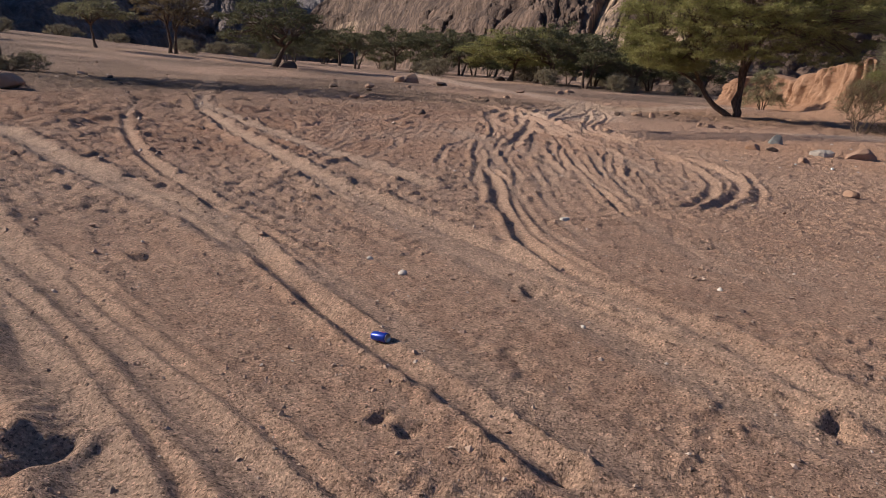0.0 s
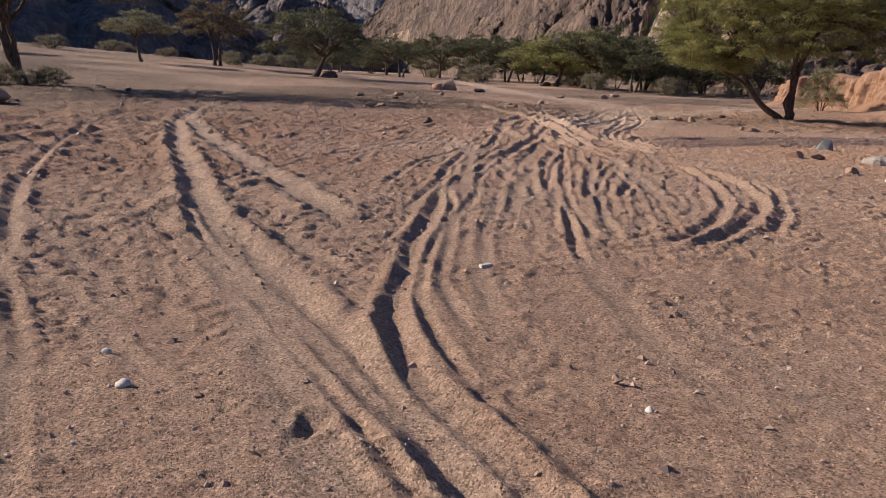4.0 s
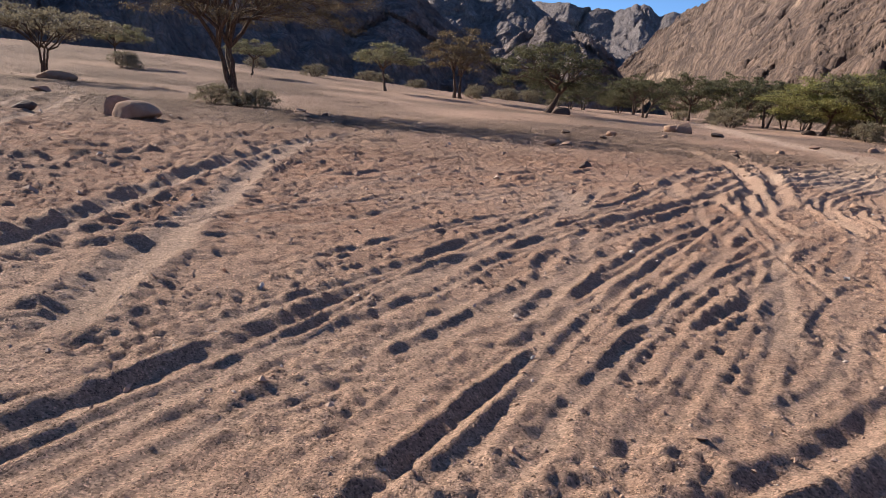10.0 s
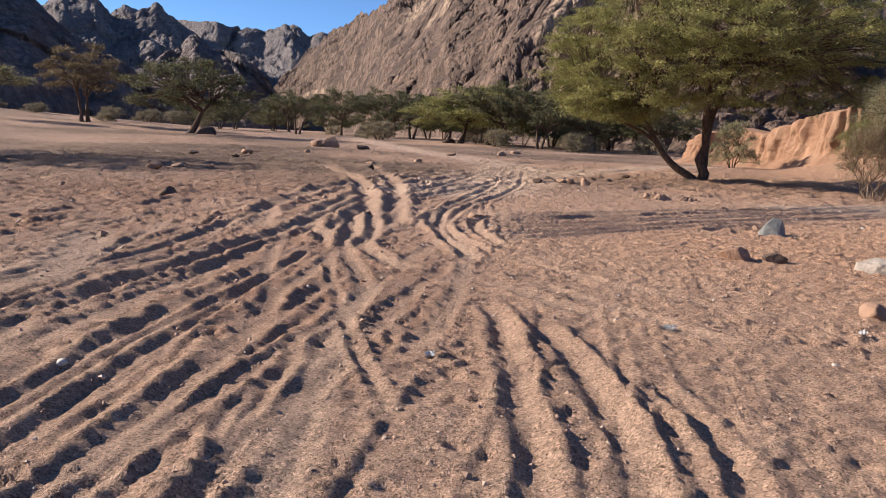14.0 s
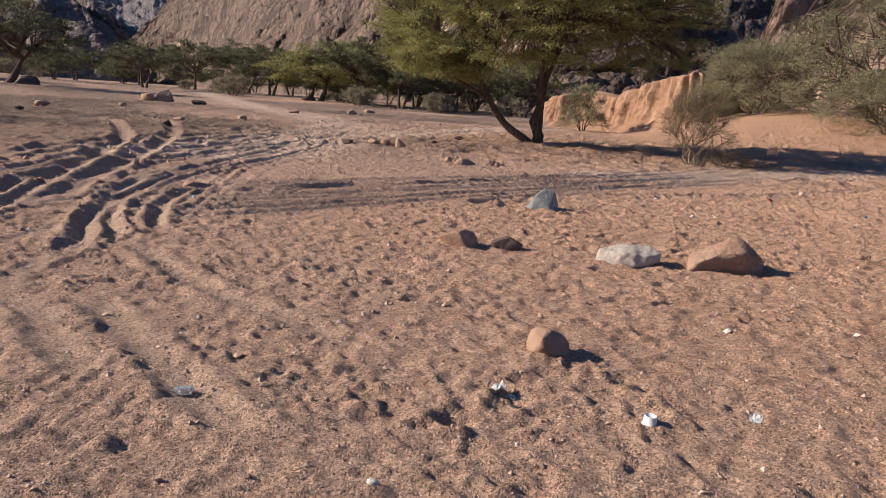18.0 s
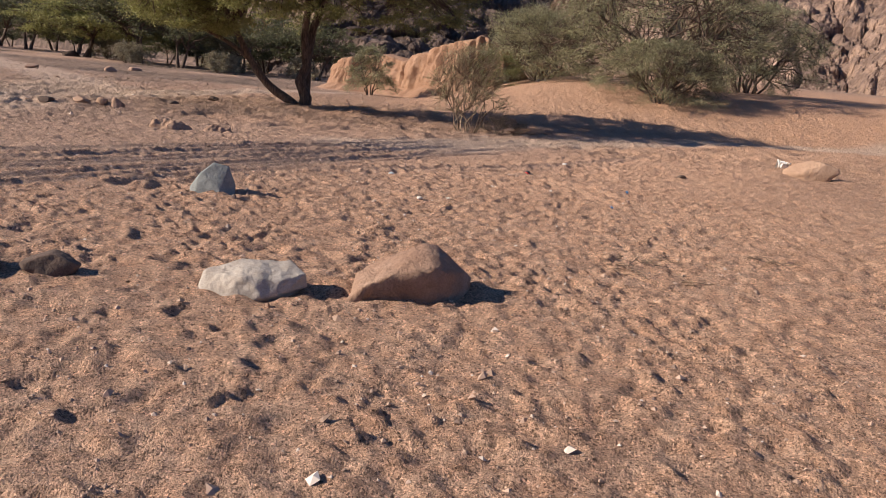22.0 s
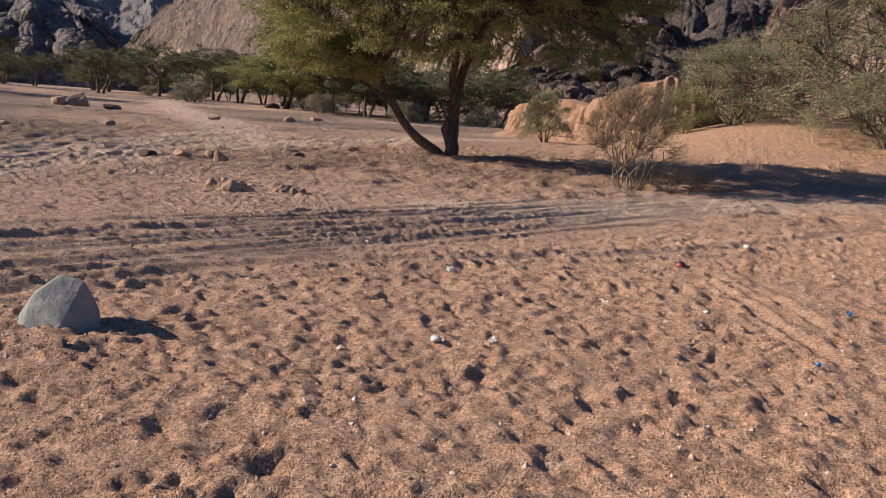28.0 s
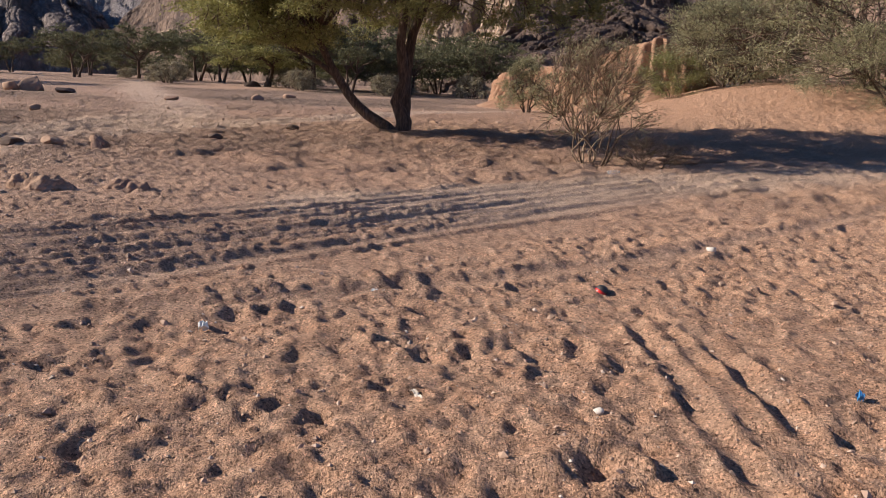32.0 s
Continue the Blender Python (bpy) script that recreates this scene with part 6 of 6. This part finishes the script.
def gravel_material():
    m, t, s = node_material("mixed_gravel")
    r = t.nodes.new("ShaderNodeNewGeometry").outputs["Random Per Island"]
    t.links.new(ramp(t, r, [(0.0, (0.16, 0.11, 0.09)), (0.3, (0.36, 0.24, 0.17)), (0.7, (0.45, 0.30, 0.22)), (0.93, (0.50, 0.38, 0.30)), (1.0, (0.62, 0.53, 0.46))]), s.inputs["Base Color"])
    s.inputs["Roughness"].default_value = 0.9
    return m


GRAVEL = gravel_material()
scatter("gravel", 20000, (-8.8, 26), (-2.4, 6.0), 0.008, 5, GRAVEL, "loose coarse gravel lying on the sand")
scatter("pebbles", 2200, (-8.8, 26), (-2.4, 12.0), 0.017, 6, GRAVEL, "scattered pebbles on the sand")
scatter("stones", 3500, (-30, 70), (9.0, 80.0), 0.05, 7, GRAVEL, "scattered small stones on the wadi floor")

# ---- litter and small things ----
def lathe(profile, sides=24):
    """A turned body about z from (radius, height) pairs."""
    bm = bmesh.new()
    rings = [[bm.verts.new((r * math.cos(2 * math.pi * k / sides), r * math.sin(2 * math.pi * k / sides), z)) for k in range(sides)] for r, z in profile]
    for a, b in zip(rings, rings[1:]):
        for k in range(sides):
            bm.faces.new((a[k], a[(k + 1) % sides], b[(k + 1) % sides], b[k]))
    return bm


BLUE = plain_material("blue_can_paint", (0.012, 0.045, 0.36), 0.28, 0.35, 0.05)
RED = plain_material("red_print", (0.55, 0.025, 0.02), 0.35, 0.1, 0.05)
WHITE = plain_material("white_plastic", (0.72, 0.72, 0.68), 0.45, 0.0, 0.18)
SILVER = plain_material("aluminium", (0.62, 0.60, 0.57), 0.32, 0.9, 0.1)
BLACK = plain_material("black_plastic", (0.03, 0.03, 0.03), 0.4, 0.0, 0.15)
SKY_BLUE = plain_material("light_blue_plastic", (0.03, 0.22, 0.50), 0.4, 0.0, 0.1)
CLEAR = glass_material("clear_plastic")
GREY_FILM = plain_material("grey_film", (0.45, 0.46, 0.46), 0.5, 0.0, 0.3)
BONE = plain_material("bleached_bone", (0.66, 0.58, 0.48), 0.7, 0.0, 0.3)
WHITE_STONE = rock_material("white_stone", ((0.52, 0.46, 0.40), (0.62, 0.57, 0.51), (0.70, 0.66, 0.60)), (0.4, 0.32, 0.26), 0.3, 8.0, 0.7)


def can():
    x, y = -4.68, -0.94
    ob = thing("drink_can", None, pose(x, y, ground_at(x, y) + 0.034, 84, 0, 25), "blue drink can with a red and white mark on sand", "can")
    body = lathe([(0.024, -0.0605), (0.030, -0.056), (0.033, -0.050), (0.033, 0.044), (0.031, 0.050), (0.027, 0.055)])
    for v in body.verts:
        v.co.y *= 0.90 + 0.06 * math.sin(40 * v.co.z)
    b = part("body", body, BLUE, ob)
    part("base_rim", lathe([(0.0, -0.054), (0.018, -0.055), (0.0235, -0.0615), (0.0245, -0.0600)]), SILVER, ob, "bare metal base")
    part("lid", lathe([(0.0275, 0.0555), (0.0275, 0.0590), (0.025, 0.0585), (0.024, 0.0555), (0.0, 0.0552)]), SILVER, ob, "bare metal lid")
    for colour, name, lo, hi in ((WHITE, "white_mark", 0.05, 0.9), (RED, "red_mark", 0.9, 1.65), (RED, "red_mark", -2.4, -1.7)):
        bm = bmesh.new()
        cols = []
        for k in range(10):
            a = lo + (hi - lo) * k / 9
            w = 0.017 * math.sqrt(max(0.05, 1 - ((k - 4.5) / 5.2) ** 2))
            cols.append([bm.verts.new((0.0334 * math.cos(a), 0.0334 * math.sin(a) * 0.93, 0.018 + s * w)) for s in (-1, 1)])
        for p, q in zip(cols, cols[1:]):
            bm.faces.new((p[0], q[0], q[1], p[1]))
        part(name, bm, colour, b, "plain coloured patch of the mark")


can()


def tub():
    x, y = 9.90, 5.84
    ob = thing("plastic_tub", None, pose(x, y, ground_at(x, y) - 0.008, 4, -3, 20), "small white plastic tub upside down on the sand", "tub")
    part("body", lathe([(0.037, 0.0), (0.0385, 0.003), (0.0385, 0.009), (0.0355, 0.010), (0.031, 0.050), (0.029, 0.053)]), WHITE, ob)
    part("bottom", lathe([(0.0292, 0.0528), (0.0275, 0.0540), (0.0265, 0.0512), (0.0, 0.0510)]), WHITE, ob, "recessed round bottom")


tub()


def scrap(x, y, size, material, name, label, category, seed, height=0.5, turn=0.0):
    """A crumpled thin scrap, standing up a little from the sand."""
    g = np.random.default_rng(seed)
    bm = bmesh.new()
    bmesh.ops.create_grid(bm, x_segments=9, y_segments=7, size=0.5)
    for v in bm.verts:
        v.co.x *= size[0] * (1 + 0.2 * g.normal() * 0.5)
        v.co.y *= size[1] * (1 + 0.2 * g.normal() * 0.5)
        v.co.z = size[0] * height * (0.25 + 0.18 * g.normal() + 0.35 * math.sin(9 * v.co.x / size[0] + seed))
    low = min(v.co.z for v in bm.verts)
    for v in bm.verts:
        v.co.z -= low + 0.003
    bmesh.ops.solidify(bm, geom=bm.faces[:], thickness=0.0012)
    me = bpy.data.meshes.new(name)
    bm.to_mesh(me)
    bm.free()
    me.materials.append(material)
    return thing(name, me, pose(x, y, ground_at(x, y), 0, 0, turn), label, category)


scrap(9.55, 6.56, (0.07, 0.05), GREY_FILM, "film_scrap", "crumpled grey plastic film beside a bottle ring", "scrap", 3)
ring = thing("bottle_ring", None, pose(9.60, 6.50, ground_at(9.60, 6.50) + 0.006, 18, 10, 0), "small white plastic bottle ring on the sand", "ring")
part("band", lathe([(0.016, -0.005), (0.019, -0.005), (0.019, 0.005), (0.016, 0.005), (0.016, -0.005)]), WHITE, ring)
scrap(10.53, 5.60, (0.12, 0.06), GREY_FILM, "film_scrap", "flat dusty grey-green plastic scrap on the sand", "scrap", 4, 0.15, 20)
scrap(19.62, 8.64, (0.05, 0.03), SKY_BLUE, "bottle_label", "torn light blue plastic label on the sand", "scrap", 5, 0.6, 40)
scrap(21.57, 9.20, (0.06, 0.035), SKY_BLUE, "bottle_label", "small bright blue plastic scrap on the sand", "scrap", 6, 0.7, 10)
scrap(19.30, 12.16, (0.10, 0.06), WHITE, "paper_scrap", "crumpled white paper at the edge of a hoof print", "scrap", 7, 0.5, 70)
scrap(20.70, 12.30, (0.13, 0.06), WHITE, "paper_scrap", "dusty white paper scrap by the track's edge", "scrap", 8, 0.3, 10)
scrap(-10.98, 22.7, (0.42, 0.25), WHITE, "plastic_bag", "crumpled pale plastic bag at the edge of the shade", "bag", 9, 0.45, 10)
scrap(17.91, 10.12, (0.10, 0.05), BONE, "bone_chip", "bleached bone chip on the gravel", "bone", 10, 0.3, 30)
scrap(19.70, 10.54, (0.12, 0.03), BONE, "bone_chip", "slender bleached bone chip on the gravel", "bone", 11, 0.2, 80)
scrap(30.95, 8.75, (0.34, 0.24), WHITE, "plastic_scrap", "crumpled white plastic beside the long tan stone", "scrap", 12, 0.6, 30)
scrap(5.82, 7.45, (0.14, 0.06), GREY_FILM, "film_scrap", "dusty pale plastic strip in the sand", "scrap", 13, 0.25, 60)
scrap(8.16, 7.42, (0.10, 0.09), CLEAR, "clear_scrap", "clear plastic cup fragment in the sand", "scrap", 14, 0.4, 60)
scrap(-12.3, 21.8, (0.55, 0.25), BLACK, "rubber_scrap", "dark torn rubber scrap on the sand", "scrap", 15, 0.3, 20)


def ball_lamp():
    x, y = 22.15, 11.32
    ob = thing("lamp_cap", None, pose(x, y, ground_at(x, y) + 0.012, 30, 15, 40), "black and red plastic cap half sunk in sand", "cap")
    part("dome", lathe([(0.050, 0.0), (0.049, 0.016), (0.042, 0.032), (0.028, 0.044), (0.010, 0.050), (0.0, 0.0505)]), BLACK, ob)
    part("band", lathe([(0.0, -0.031), (0.048, -0.030), (0.052, -0.026), (0.052, -0.002), (0.0505, 0.001)]), RED, ob, "red lower band")


ball_lamp()


def bottle(x, y, turn, scale=1.0):
    ob = thing("plastic_bottle", None, pose(x, y, ground_at(x, y) + 0.03 * scale, 86, 0, turn) @ Matrix.Scale(scale, 4), "clear plastic bottle lying at the foot of the bush", "bottle")
    part("body", lathe([(0.0, 0.004), (0.026, 0.0), (0.032, 0.008), (0.032, 0.05), (0.030, 0.055), (0.032, 0.06), (0.032, 0.14), (0.026, 0.165), (0.013, 0.185), (0.0125, 0.20)]), CLEAR, ob)
    part("cap", lathe([(0.0145, 0.196), (0.0145, 0.212), (0.0, 0.2125)]), WHITE, ob)


bottle(30.2, 17.4, 60, 1.2)
bottle(60.4, 32.0, 20, 3.2)
rock(-0.90, 2.06, (0.13, 0.065, 0.055), 12, 61, WHITE_STONE, "small white block-shaped stone on the sand", "stone_block", sunk=0.5, facets=0, rough=0.03, levels=4, cuts=[((0, -1, 0.1), 0.45), ((0, 1, 0.1), 0.45), ((0, 0.05, 1), 0.45), ((1, 0.1, 0), 0.5), ((-1, 0.1, 0), 0.5)])
LIGHT_STONES = "small pale stones on the sand"
for n, (x, y, s) in enumerate([(-3.90, 0.34, 0.06), (-3.28, -1.18, 0.035), (2.65, -0.63, 0.06), (-3.96, 0.86, 0.045), (17.56, 10.30, 0.06), (17.9, 8.47, 0.03), (-1.5, -0.8, 0.05), (20.3, 9.9, 0.04), (8.4, 6.1, 0.04), (3.6, 8.2, 0.06), (11.0, 14.2, 0.07), (24.2, 11.6, 0.10)]):
    rock(x, y, (s * 1.3, s, s * 0.8), 40 * n, 70 + n, WHITE_STONE, "small pale stone on the gravelly sand", sunk=0.25, group=LIGHT_STONES, levels=2)


def twig_pile(x, y, count, size, seed, label):
    """Dead thorn twigs lying across one another."""
    rnd_ = random.Random(seed)
    ob = thing("dead_twigs", None, pose(x, y, ground_at(x, y), 0, 0, rnd_.uniform(0, 360)), label, "twigs")
    for k in range(count):
        w = Wood()
        a, r = rnd_.uniform(0, 6.28), rnd_.uniform(0, size * 0.5)
        p = Vector((math.cos(a) * r, math.sin(a) * r, 0.012 + 0.01 * rnd_.random()))
        d = rnd_.uniform(0, 6.28)
        length = size * rnd_.uniform(0.35, 1.0)
        q = p + Vector((math.cos(d), math.sin(d), rnd_.uniform(0.0, 0.12))) * length
        line = bend(p, q, rnd_, 5, 0.03, 0.09)
        w.tube(line, np.linspace(0.006, 0.003, 6) * rnd_.uniform(0.6, 1.2), 5)
        for _ in range(2):
            j = rnd_.choice(line[1:5])
            d2 = d + rnd_.choice((-0.8, 0.8))
            w.tube([j, j + Vector((math.cos(d2), math.sin(d2), 0.1)) * length * 0.25], [0.003, 0.0015], 4)
        part_of(ob, "twig", w.mesh("twig", TWIG))


twig_pile(16.22, 7.15, 6, 0.34, 1, "bleached thorn twigs lying on the gravel")
twig_pile(16.58, 7.10, 4, 0.40, 2, "thin dead twigs on the gravel")
twig_pile(16.12, 6.60, 3, 0.28, 3, "few thin dead twigs on the gravel")
twig_pile(17.9, 6.2, 4, 0.4, 4, "thin dead twigs on the sand")
twig_pile(33.0, 26.2, 9, 1.4, 5, "dead branches below the great acacia")
twig_pile(30.3, 29.0, 10, 1.6, 6, "dead branches beside the great acacia's trunk")
twig_pile(33.0, 18.0, 14, 1.4, 7, "tangle of dead thorn twigs beside the dry bush")
